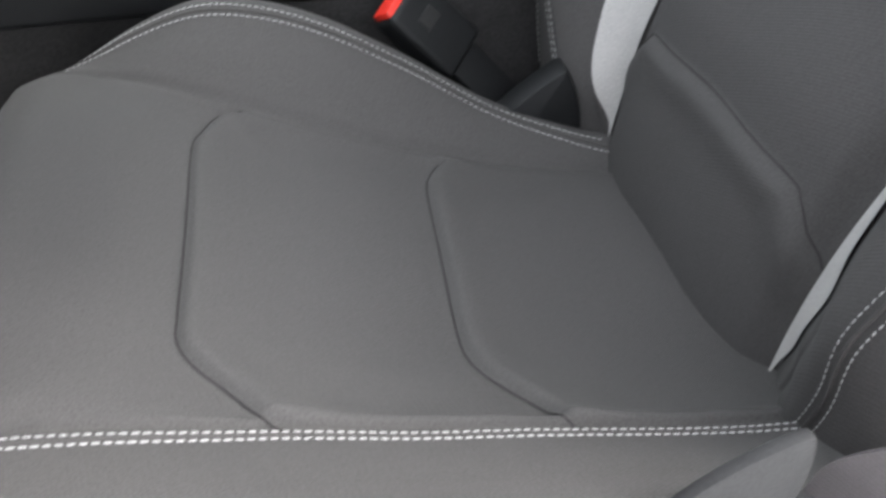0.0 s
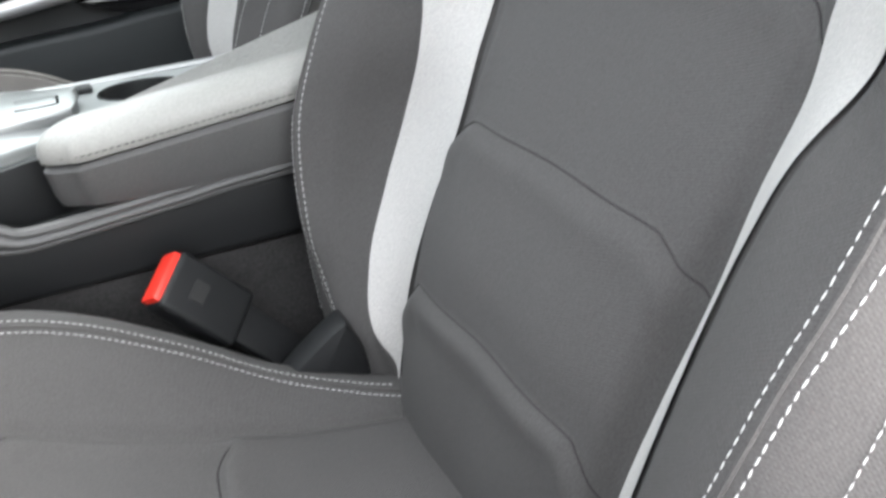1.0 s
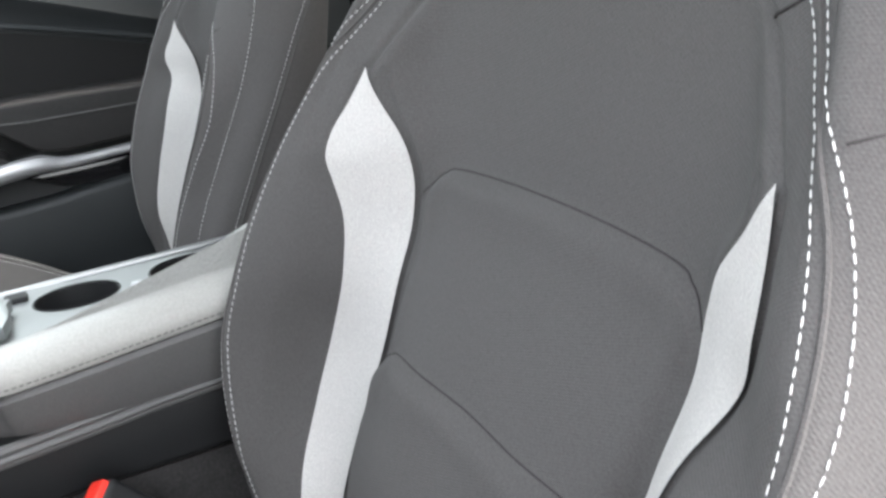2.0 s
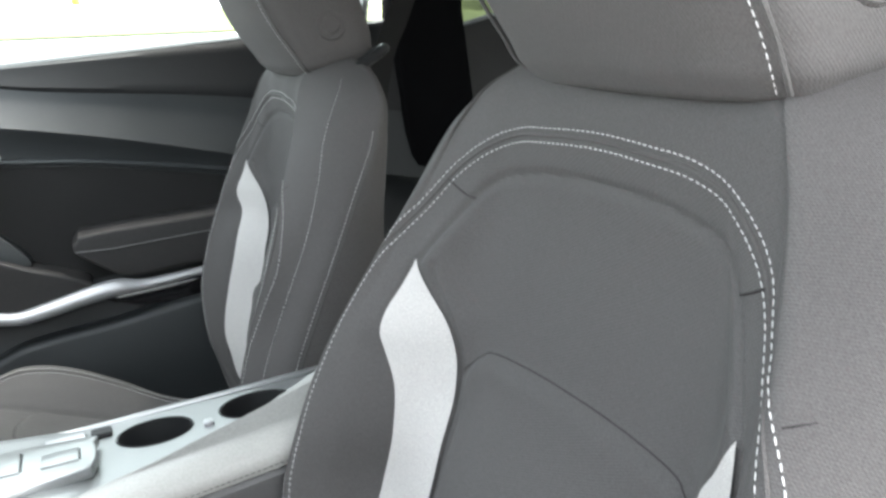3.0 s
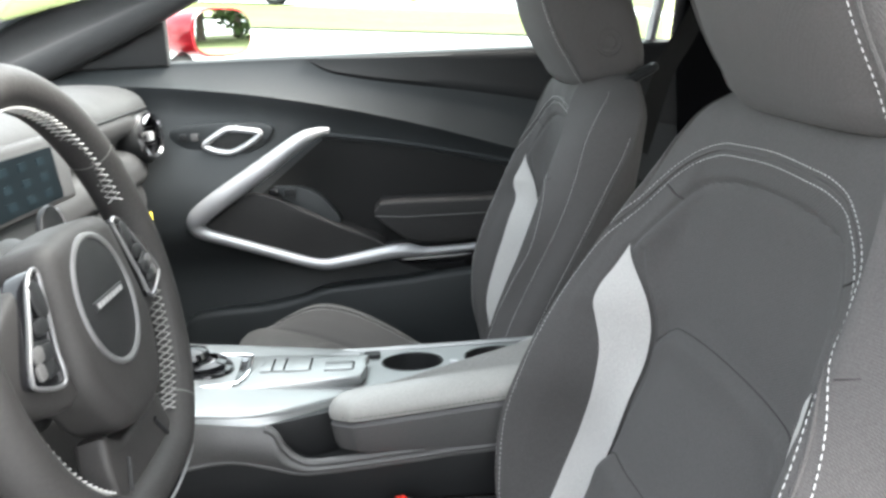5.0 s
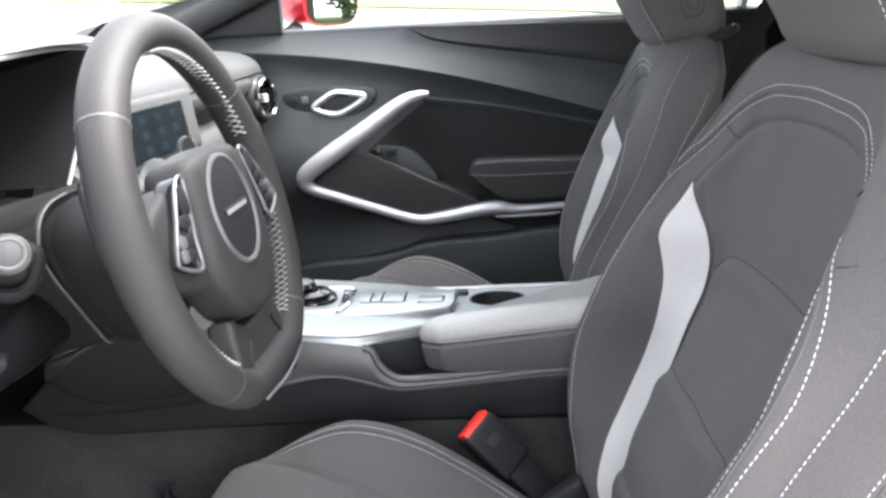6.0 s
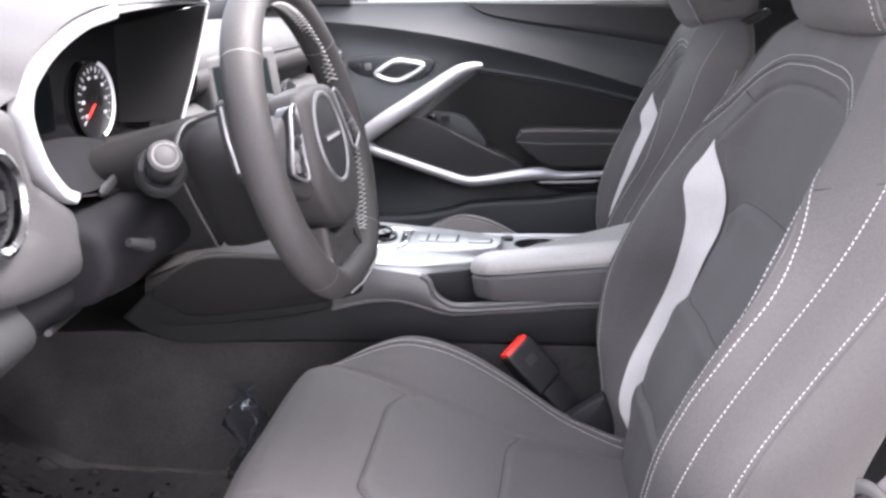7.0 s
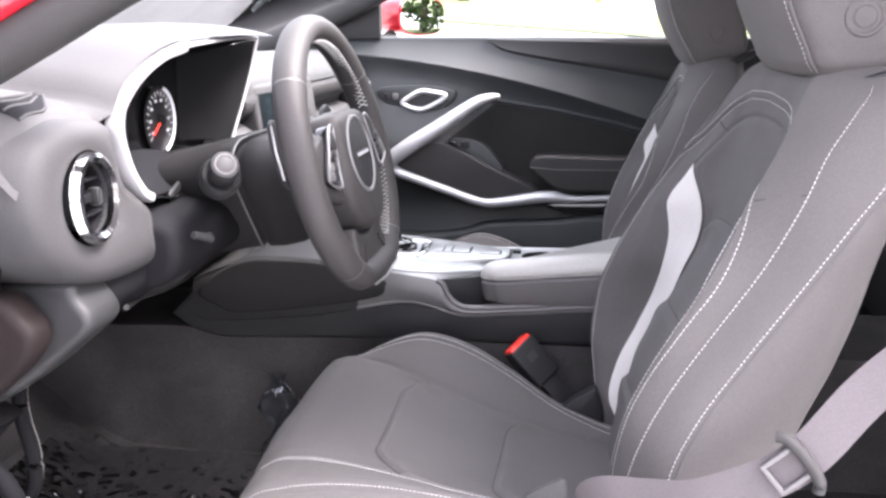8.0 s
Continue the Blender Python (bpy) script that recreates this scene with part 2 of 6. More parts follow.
def tube(pts, r, n=10, flat=1.0, up=(0, 0, 1), caps=True):
    """A swept round or flattened bar; r is one radius or one for each point."""
    pts = [Vector(p) for p in pts]
    rows = []
    for i, p in enumerate(pts):
        d = (pts[min(i + 1, len(pts) - 1)] - pts[max(i - 1, 0)]).normalized()
        u = Vector(up)
        side = d.cross(u)
        if side.length < 1e-4:
            side = d.cross(Vector((1, 0, 0)))
        side.normalize()
        u = side.cross(d).normalized()
        q = r[i] if hasattr(r, "__len__") else r
        rows.append([p + side * math.cos(2 * math.pi * k / n) * q * flat + u * math.sin(2 * math.pi * k / n) * q for k in range(n)])
    return grid(rows, wrap=True, caps=caps)


def lathe(profile, m, n=32, caps=False):
    """Turns (radius, height) about the local z axis, then places it."""
    rows = [[(q * math.cos(2 * math.pi * k / n), q * math.sin(2 * math.pi * k / n), h) for k in range(n)] for q, h in profile]
    bm = grid(rows, wrap=True, caps=caps)
    bm.transform(m)
    return bm


def stitches(pts, normals, pitch=0.007, length=0.0050, r=0.0008, lift=0.0004):
    """Thread dashes along a line: slim, pointed, eight-sided grains."""
    pts, normals = np.array(pts), np.array(normals)
    seg = np.linalg.norm(np.diff(pts, axis=0), axis=1)
    acc = np.concatenate([[0], np.cumsum(seg)])
    verts, faces = [], []
    s = pitch / 2
    rnd = random.Random(3)
    while s < acc[-1] - pitch / 2:
        c = np.array([np.interp(s, acc, pts[:, i]) for i in range(3)])
        c2 = np.array([np.interp(s + 0.001, acc, pts[:, i]) for i in range(3)])
        nn = np.array([np.interp(s, acc, normals[:, i]) for i in range(3)])
        nn /= np.linalg.norm(nn)
        d = (c2 - c) / np.linalg.norm(c2 - c)
        w = np.cross(nn, d)
        d = d + w * rnd.uniform(-0.06, 0.10)
        h = length / 2 * rnd.uniform(0.92, 1.05)
        k = len(verts)
        for u, q in ((-h, 0.35), (-h * 0.6, 1), (h * 0.6, 1), (h, 0.35)):
            for a, b in ((1, 0), (0, 1), (-1, 0), (0, -1)):
                verts.append(c + nn * (lift + r * 0.9 * b * q) + d * u + w * r * a * q)
        for i in range(3):
            for j in range(4):
                faces.append((k + 4 * i + j, k + 4 * i + (j + 1) % 4, k + 4 * i + 4 + (j + 1) % 4, k + 4 * i + 4 + j))
        faces += [(k + 3, k + 2, k + 1, k), (k + 12, k + 13, k + 14, k + 15)]
        s += pitch
    bm = bmesh.new()
    vs = [bm.verts.new(v) for v in verts]
    for f in faces:
        bm.faces.new([vs[i] for i in f])
    return bm

# ---- seats ----
C = -0.3725        # the driver seat's middle
CAR = 0.0175       # the car's middle

# backrest, by height: insert middle, stripe edges, bolster edge, side seams, rear
ZC = [0.38, 0.475, 0.54, 0.61, 0.66, 0.71, 0.77, 0.83, 0.90, 0.93, 0.955, 0.975]
XC = tab(ZC, [-0.092, -0.092, -0.082, -0.062, -0.036, -0.004, 0.030, 0.046, 0.054, 0.054, 0.062, 0.085])
ZI = [0.38, 0.466, 0.50, 0.55, 0.60, 0.65, 0.70, 0.74, 0.77, 0.79, 0.81, 0.83, 0.87, 0.93, 0.955, 0.975]
XI = tab(ZI, [-0.092, -0.0793, -0.0738, -0.0628, -0.0442, -0.0216, -0.0033, 0.0127, 0.0164, 0.0145, 0.0126, 0.0125, 0.034, 0.051, 0.062, 0.085])
SI = tab(ZI, [0.118, 0.1228, 0.1215, 0.1231, 0.1245, 0.1249, 0.1261, 0.1285, 0.1305, 0.1376, 0.149, 0.154, 0.135, 0.115, 0.100, 0.080])
ZO = [0.38, 0.466, 0.50, 0.55, 0.60, 0.65, 0.70, 0.74, 0.76, 0.775, 0.79, 0.81, 0.83, 0.87, 0.93, 0.955, 0.975]
XO = tab(ZO, [-0.082, -0.084, -0.0914, -0.0785, -0.0527, -0.0317, -0.0210, -0.0166, -0.0184, -0.0198, -0.0148, -0.0035, 0.006, 0.024, 0.047, 0.060, 0.085])
SO = tab(ZO, [0.128, 0.135, 0.142, 0.1609, 0.181, 0.185, 0.176, 0.177, 0.183, 0.186, 0.185, 0.178, 0.172, 0.162, 0.145, 0.125, 0.095])
ZT = [0.38, 0.49, 0.53, 0.57, 0.61, 0.65, 0.69, 0.73, 0.78, 0.83, 0.87, 0.90, 0.93, 0.955, 0.975]
XT = tab(ZT, [-0.096, -0.1043, -0.108, -0.1127, -0.110, -0.1022, -0.0862, -0.0663, -0.0372, -0.0095, 0.012, 0.030, 0.045, 0.062, 0.088])
ST = tab(ZT, [0.150, 0.1714, 0.187, 0.1973, 0.2132, 0.2239, 0.2275, 0.2304, 0.2255, 0.2060, 0.190, 0.176, 0.160, 0.138, 0.105])
Z2 = [0.38, 0.48, 0.53, 0.58, 0.63, 0.68, 0.74, 0.80, 0.86, 0.90, 0.93, 0.955, 0.975]
X2 = tab(Z2, [-0.098, -0.1009, -0.1035, -0.1025, -0.0912, -0.0685, -0.0303, 0.0085, 0.0378, 0.0553, 0.0758, 0.0978, 0.108])
S2 = tab(Z2, [0.215, 0.2303, 0.2364, 0.2421, 0.2497, 0.2485, 0.241, 0.235, 0.231, 0.222, 0.210, 0.180, 0.115])
Z3 = [0.38, 0.50, 0.56, 0.61, 0.66, 0.72, 0.78, 0.84, 0.89, 0.93, 0.955, 0.975]
X3 = tab(Z3, [-0.060, -0.0713, -0.0718, -0.0672, -0.0469, -0.0085, 0.0319, 0.0693, 0.1016, 0.118, 0.124, 0.126])
S3 = tab(Z3, [0.265, 0.2735, 0.274, 0.2722, 0.2690, 0.260, 0.254, 0.252, 0.246, 0.230, 0.190, 0.118])
# the pale stripe: its inner and outer edge
STRIPE_IN = tab([0.466, 0.50, 0.55, 0.60, 0.65, 0.70, 0.74, 0.77, 0.79, 0.81, 0.832], [0.1215, 0.1212, 0.1231, 0.1245, 0.1249, 0.1261, 0.1285, 0.1305, 0.1376, 0.1534, 0.1680])
STRIPE_OUT = tab([0.466, 0.48, 0.50, 0.55, 0.60, 0.65, 0.70, 0.74, 0.76, 0.775, 0.79, 0.81, 0.832], [0.1225, 0.1265, 0.1370, 0.1609, 0.181, 0.185, 0.176, 0.177, 0.183, 0.1861, 0.1848, 0.177, 0.1680])
XB = tab([0.38, 0.50, 0.60, 0.645, 0.71, 0.751, 0.81, 0.88, 0.93, 0.955, 0.975], [-0.010, 0.018, 0.040, 0.052, 0.080, 0.094, 0.108, 0.128, 0.140, 0.140, 0.130])

BULGE = tab([0.38, 0.47, 0.55, 0.66, 0.72, 0.77, 0.82, 0.975], [0.002, 0.004, 0.006, 0.006, 0.005, 0.004, 0.002, 0.0])

# the bolster by the open door is plumper: it rises at once from the insert's edge
ZN = [0.38, 0.466, 0.50, 0.52, 0.55, 0.58, 0.61, 0.64, 0.67, 0.70, 0.73, 0.76, 0.79, 0.81, 0.83, 0.87, 0.93, 0.955, 0.975]
SON = tab(ZN, [0.128, 0.140, 0.155, 0.162, 0.165, 0.165, 0.165, 0.165, 0.165, 0.166, 0.169, 0.176, 0.185, 0.178, 0.172, 0.162, 0.145, 0.125, 0.095])
XON = tab(ZN, [-0.085, -0.088, -0.094, -0.099, -0.095, -0.092, -0.083, -0.072, -0.060, -0.047, -0.033, -0.014, -0.0148, -0.0035, 0.006, 0.024, 0.047, 0.060, 0.085])
XMN = tab(ZN, [-0.093, -0.100, -0.104, -0.107, -0.110, -0.109, -0.103, -0.094, -0.082, -0.068, -0.051, -0.033, -0.029, -0.018, -0.005, 0.016, 0.045, 0.061, 0.087])
NT = tab([0.38, 0.49, 0.55, 0.62, 0.70, 0.975], [0.012, 0.012, 0.008, 0.002, 0.0, 0.0])
OUT_NEAR = tab([0.466, 0.48, 0.50, 0.55, 0.60, 0.65, 0.70, 0.74, 0.76, 0.775, 0.79, 0.81, 0.832], [0.1225, 0.1265, 0.1370, 0.156, 0.163, 0.163, 0.163, 0.169, 0.178, 0.185, 0.1848, 0.177, 0.1680])

# how the backrest stands: its middle, turned and leaning a little towards the open door
CB, YAW, LEAN = -0.363, -0.0416, -0.0404


def stand(bm):
    """Turns and leans what was built square about the backrest's middle."""
    for v in bm.verts:
        x, y, z = v.co
        v.co = (x + YAW * (y - CB), y + LEAN * (z - 0.70), z)
    return bm


def near_line(a, b, line):
    """Distance from (a, b) to a polyline, and the sign of the side (plus: larger b)."""
    line = np.array(line, float)
    best = np.full(np.shape(a), 9.0)
    sign = np.zeros(np.shape(a))
    for p, q in zip(line[:-1], line[1:]):
        d = q - p
        t = np.clip(((a - p[0]) * d[0] + (b - p[1]) * d[1]) / (d @ d), 0, 1)
        e = np.hypot(a - p[0] - t * d[0], b - p[1] - t * d[1])
        near = e < best
        best = np.where(near, e, best)
        sign = np.where(near, np.sign((b - p[1]) * d[0] - (a - p[0]) * d[1]), sign)
    return best, sign


BACK_SEAMS = [curve([(-0.128, 0.522), (-0.110, 0.542), (-0.097, 0.558), (-0.080, 0.566), (0, 0.570), (0.080, 0.566), (0.097, 0.558), (0.110, 0.542), (0.128, 0.522)], 6),
              curve([(-0.131, 0.640), (-0.112, 0.654), (-0.097, 0.665), (-0.078, 0.670), (0, 0.672), (0.078, 0.670), (0.097, 0.665), (0.112, 0.654), (0.131, 0.640)], 6),
              curve([(-0.132, 0.748), (-0.119, 0.762), (-0.109, 0.770), (-0.090, 0.775), (0, 0.777), (0.090, 0.775), (0.109, 0.770), (0.119, 0.762), (0.132, 0.748)], 6)]
TOP_SEAM = curve([(-0.167, 0.832), (-0.148, 0.858), (-0.131, 0.878), (-0.112, 0.892), (-0.085, 0.899), (-0.04, 0.904), (0.04, 0.904), (0.085, 0.899), (0.112, 0.892), (0.131, 0.878), (0.148, 0.858), (0.167, 0.832)], 6)


def relief(s, z):
    """How far the cover stands forward at seams, puffs and piping."""
    out = np.zeros(np.shape(s))
    for k, line in enumerate(BACK_SEAMS):
        d, g = near_line(s, z, line)
        out = out - 0.0030 * np.exp(-(d / 0.0042) ** 2) + (0.00125 - 0.00325 * np.tanh(g * d / 0.005)) * np.exp(-(np.maximum(d - 0.006, 0) / 0.016) ** 2)
    inner, outer = SI(z), np.where(s < 0, SON(z), SO(z))
    out = out * np.clip((inner - 0.001 - np.abs(s)) / 0.012, 0, 1)
    d, g = near_line(s, z, TOP_SEAM)
    out = out - 0.0028 * np.exp(-(d / 0.003) ** 2) 
    for e in (inner, outer):
        out = out - 0.0022 * np.exp(-((np.abs(s) - e) / 0.003) ** 2) * (z < 0.83)
    return out


RINGS = {}


def back_ring(z, n=12, near=False):
    """back_outline(), kept once worked out."""
    key = (round(z, 4), n, bool(near))
    if key not in RINGS:
        RINGS[key] = back_outline(*key)
    return RINGS[key].copy()


def back_outline(z, n, near):
    """Half of the backrest's outline at a height, from the middle of the front round to the rear: (s, x)."""
    so, xo, xt, xi, bg, st, si = SO(z), XO(z), XT(z), XI(z), BULGE(z), ST(z), SI(z)
    full = [(so, xo), (so * 0.44 + st * 0.56, xo * 0.44 + xt * 0.56 - bg)]
    if near:
        st = st + NT(z)
        full = [(SON(z), XON(z)), (SON(z) * 0.5 + st * 0.5, XMN(z))]
    p = [(0, XC(z)), (si * 0.45, XC(z) - 0.001), (si * 0.82, XC(z) * 0.65 + xi * 0.35), (si, xi)] + full + [
        (st, xt), (S2(z), X2(z)), (S3(z), X3(z)), (S3(z) - 0.008, XB(z) * 0.6 + X3(z) * 0.4), (S3(z) - 0.04, XB(z)), (0.1, XB(z) + 0.012), (0, XB(z) + 0.016)]
    q = [(-p[1][0], p[1][1])] + p + [(-p[-2][0], p[-2][1])]
    return curve(q, n)[n:-n]


def front_x(s, z, rel=True):
    """The cover's front at (s, z)."""
    out = np.empty(len(s))
    for i, (a, h) in enumerate(zip(s, z)):
        r = back_ring(float(h), 24, a < 0)
        k = int(np.argmax(r[:, 0]))
        out[i] = np.interp(abs(a), r[:k + 1, 0], r[:k + 1, 1])
    return out - (relief(np.asarray(s), np.asarray(z)) if rel else 0)


def on_back(line, n=6, lift=0.0):
    """A line given as (s, z), laid on the cover, with the normals there."""
    p = curve(line, n)
    s, z = p[:, 0], p[:, 1]
    x = front_x(s, z)
    h = 0.004
    ds, dz = (front_x(s + h, z, False) - front_x(s - h, z, False)) / (2 * h), (front_x(s, z + h, False) - front_x(s, z - h, False)) / (2 * h)
    nn = np.stack([-np.ones(len(s)), ds, dz], 1)
    nn /= np.linalg.norm(nn, axis=1)[:, None]
    pts = np.stack([x, CB + s, z], 1) + nn * lift
    return pts, nn


seat = thing("car_seat", (-0.2, C, 0.27), "dark grey fabric sports seat with pale grey stripes and white stitching", "seat")

zs = np.concatenate([np.arange(0.44, 0.95, 0.0026), np.linspace(0.95, 0.975, 9)])
NF = 24 * 6           # columns up to the bolster's stitched edge
front, side = [], []
for z in zs:
    r, q = back_ring(float(z), 24), back_ring(float(z), 24, True)
    f, g = r[:NF + 1].copy(), q[:NF + 1].copy()
    f[:, 1] -= relief(f[:, 0], np.full(len(f), z))
    g[:, 1] -= relief(-g[:, 0], np.full(len(g), z))
    front.append([(x, CB - s, z) for s, x in g[::-1]] + [(x, CB + s, z) for s, x in f[1:]])
    side.append([(f[-1, 1], CB + f[-1, 0], z)] + [(x, CB + s, z) for s, x in r[NF + 2::2]] + [(x, CB - s, z) for s, x in q[-3:NF:-2]] + [(g[-1, 1], CB - g[-1, 0], z)])
part("backrest", stand(grid(front)), FABRIC, seat)
bm = grid(side)
top = [Vector(p) for p in side[-1]] + [Vector(p) for p in front[-1][1:-1]]
bm.faces.new([bm.verts.new(p) for p in top])
part("backrest_side", stand(bm), FABRIC_SIDE, seat, "grey side cover with white seams")

for line in BACK_SEAMS:
    keep = [(a, b) for a, b in line if abs(a) < SI(b) - 0.002]
    p, nn = on_back(keep, 2, 0.0003)
    part("seam", stand(tube(p, 0.0005, 6)), SEAM, seat)
for sg in (-1, 1):
    p, nn = on_back([(sg * 0.131, 0.878), (sg * 0.145, 0.884), (sg * 0.157, 0.890)], 4, 0.0003)
    part("seam", stand(tube(p, 0.0007, 6)), SEAM, seat)

# pale stripes
for sg in (-1, 1):
    rows = []
    for z in np.linspace(0.466, 0.832, 110):
        s = np.linspace(float(STRIPE_IN(z)), max(float(STRIPE_OUT(z) if sg > 0 else OUT_NEAR(z)), float(STRIPE_IN(z)) + 0.0005), 15)
        x = front_x(sg * s, np.full(15, z), False) - 0.0018
        rows.append([(xx, CB + sg * q, z) for xx, q in zip(x, s)])
    part("stripe", stand(grid(rows)), STRIPE, seat, "pale grey woven stripe")

# double stitching round the front, and the seams on the sides
LOOP = [(0.1714, 0.490), (0.187, 0.53), (0.1973, 0.57), (0.2132, 0.61), (0.2239, 0.65), (0.2275, 0.69), (0.2304, 0.73), (0.2255, 0.78), (0.2048, 0.83), (0.1745, 0.868), (0.150, 0.896), (0.118, 0.9155), (0.085, 0.925), (0.0524, 0.928), (0.0, 0.930)]
LOOP = LOOP + [(-s - float(NT(z)), z) for s, z in LOOP[-2::-1]]
lp = curve(LOOP, 5)
lt = np.gradient(lp, axis=0)
ln = np.stack([lt[:, 1], -lt[:, 0]], 1) / np.linalg.norm(lt, axis=1)[:, None]
for off in (0.0044, -0.0044):
    p, nn = on_back(lp + ln * off, 1)
    part("stitching", stand(stitches(p, nn, 0.0049, 0.0034, 0.00040)), THREAD, seat)
mid, nn = on_back(lp, 1, 0.0002)
part("piping", stand(tube(mid, 0.0012, 6)), FABRIC_SIDE, seat)
for sg in (-1, 1):
    for S_, X_, z0, z1 in ((S2, X2, 0.48, 0.955), (S3, X3, 0.50, 0.90)):
        z = np.linspace(z0, z1, 70)
        p = np.stack([X_(z), CB + sg * S_(z), z], 1)
        nn = np.stack([-np.full(70, 0.55 if S_ is S2 else 0.1), np.full(70, sg * 0.85), np.zeros(70)], 1)
        nn /= np.linalg.norm(nn, axis=1)[:, None]
        part("stitching", stand(stitches(p + nn * 0.0006, nn, 0.0045, 0.0030, 0.00040)), THREAD, seat)
        part("seam", stand(tube(p + np.array([0.006, 0, 0]), 0.0016, 6)), FABRIC, seat)
    z = np.linspace(0.0, 1.0, 12)
    p = np.stack([X2(0.864) * z + XT(0.852) * (1 - z) - 0.0005, CB + sg * (S2(0.864) * z + ST(0.852) * (1 - z)), 0.852 + 0.012 * z], 1)
    part("cross_seam", stand(tube(p, 0.0005, 6)), SEAM, seat)

BACK_MESHES = {o.data.name for o in seat.children}

# headrest
rows = []
ZH = [0.953, 0.957, 0.965, 0.985, 1.02, 1.07, 1.12, 1.15, 1.165, 1.170]
XFH = tab(ZH, [0.085, 0.068, 0.058, 0.047, 0.030, 0.016, 0.012, 0.018, 0.030, 0.050])
XRH = tab(ZH, [0.120, 0.136, 0.146, 0.152, 0.150, 0.140, 0.124, 0.110, 0.098, 0.080])
WH = tab(ZH, [0.095, 0.118, 0.128, 0.134, 0.137, 0.137, 0.133, 0.124, 0.110, 0.085])
hz = np.concatenate([np.linspace(0.953, 0.985, 14), np.linspace(0.99, 1.145, 26), np.linspace(1.148, 1.170, 10)])
for z in hz:
    xf, xr, w = float(XFH(z)), float(XRH(z)), float(WH(z))
    ring = []
    for k in range(72):
        a = 2 * math.pi * k / 72
        ca, sa = math.cos(a), math.sin(a)
        e = 0.42
        u, v = math.copysign(abs(ca) ** e, ca), math.copysign(abs(sa) ** e, sa)
        bow = 0.008 * (1 - (v ** 2)) if u < 0 else -0.010 * v * v
        ring.append(((xf + xr) / 2 + u * (xr - xf) / 2 - bow, C - 0.010 + v * w * (0.93 if v > 0 else 1.0), z))
    rows.append(ring)
head = part("headrest", grid(rows, wrap=True, caps=True), FABRIC_SIDE, seat, "padded headrest in dark grey cloth")
for sg in (-1, 1):
    z = np.linspace(0.962, 1.15, 60)
    w = WH(z) - 0.008
    p = np.stack([XFH(z) + 0.0055, C - 0.010 + sg * w * (0.93 if sg > 0 else 1.0), z], 1)
    nn = np.tile([-0.85, sg * 0.5, 0], (60, 1))
    if sg < 0:
        part("stitching", stitches(p, nn, 0.0050, 0.0034, 0.00042), THREAD, head)
    part("seam", tube(p + np.array([0.003, sg * 0.0045, 0]), 0.0014, 6), FABRIC, head)
m = Matrix.Translation((0.102, C - 0.1445, 1.013)) @ Euler((radians(90), 0, 0)).to_matrix().to_4x4()
part("release_button", lathe([(0.0, 0.003), (0.009, 0.0035), (0.011, 0.002), (0.0115, -0.001), (0.013, -0.001), (0.0145, 0.003), (0.017, 0.0035), (0.019, 0.001), (0.019, -0.004)], m, 28), FABRIC_SIDE, head, "round headrest release button")
for sg in (-1, 1):
    part("post", tube([(0.105, C + sg * 0.06, 0.93), (0.105, C + sg * 0.06, 0.965)], 0.006, 12), CHROME, seat)
g = [(0.125 + 0.035 * math.cos(a), C - 0.150 + 0.014 * math.sin(a), 0.962 + 0.012 * math.cos(a)) for a in np.linspace(0, 2 * math.pi, 25)[:-1]]
part("belt_guide", tube(g + g[:1], 0.006, 8), PLASTIC, seat, "black plastic belt guide loop")

HEAD_MESHES = {o.data.name for o in seat.children} - BACK_MESHES

# cushion, by distance along the car: middle, insert edge, stitched bolster crest, outer side
CX = [-0.506, -0.503, -0.497, -0.486, -0.468, -0.43, -0.40, -0.366, -0.30, -0.237, -0.15, -0.085, -0.03]
ZCC = tab(CX, [0.44, 0.490, 0.522, 0.540, 0.550, 0.551, 0.545, 0.533, 0.508, 0.488, 0.470, 0.462, 0.452])
SCI = tab([-0.522, -0.47, -0.438, -0.384, -0.343, -0.294, -0.243, -0.19, -0.14, -0.03], [0.152, 0.160, 0.158, 0.138, 0.126, 0.118, 0.116, 0.116, 0.114, 0.108])
SCT = tab([-0.522, -0.45, -0.36, -0.28, -0.20, -0.14, -0.09, -0.03], [0.195, 0.190, 0.188, 0.184, 0.172, 0.152, 0.135, 0.125])
ZCT = tab([-0.506, -0.503, -0.497, -0.486, -0.468, -0.447, -0.406, -0.36, -0.32, -0.284, -0.232, -0.17, -0.12, -0.03], [0.43, 0.465, 0.495, 0.513, 0.528, 0.540, 0.562, 0.576, 0.571, 0.558, 0.530, 0.494, 0.478, 0.465])
# the door side of the cushion: lower and straighter
SCN = tab([-0.522, -0.45, -0.36, -0.28, -0.20, -0.12, -0.03], [0.160, 0.162, 0.166, 0.164, 0.164, 0.164, 0.158])
ZCN = tab([-0.506, -0.503, -0.497, -0.486, -0.468, -0.43, -0.39, -0.33, -0.267, -0.217, -0.168, -0.12, -0.03], [0.43, 0.470, 0.505, 0.527, 0.543, 0.552, 0.551, 0.541, 0.526, 0.518, 0.509, 0.501, 0.490])
ZCE = tab([-0.506, -0.503, -0.497, -0.486, -0.468, -0.43, -0.39, -0.34, -0.26, -0.20, -0.10, -0.03], [0.42, 0.455, 0.488, 0.515, 0.537, 0.553, 0.560, 0.562, 0.555, 0.545, 0.530, 0.515])
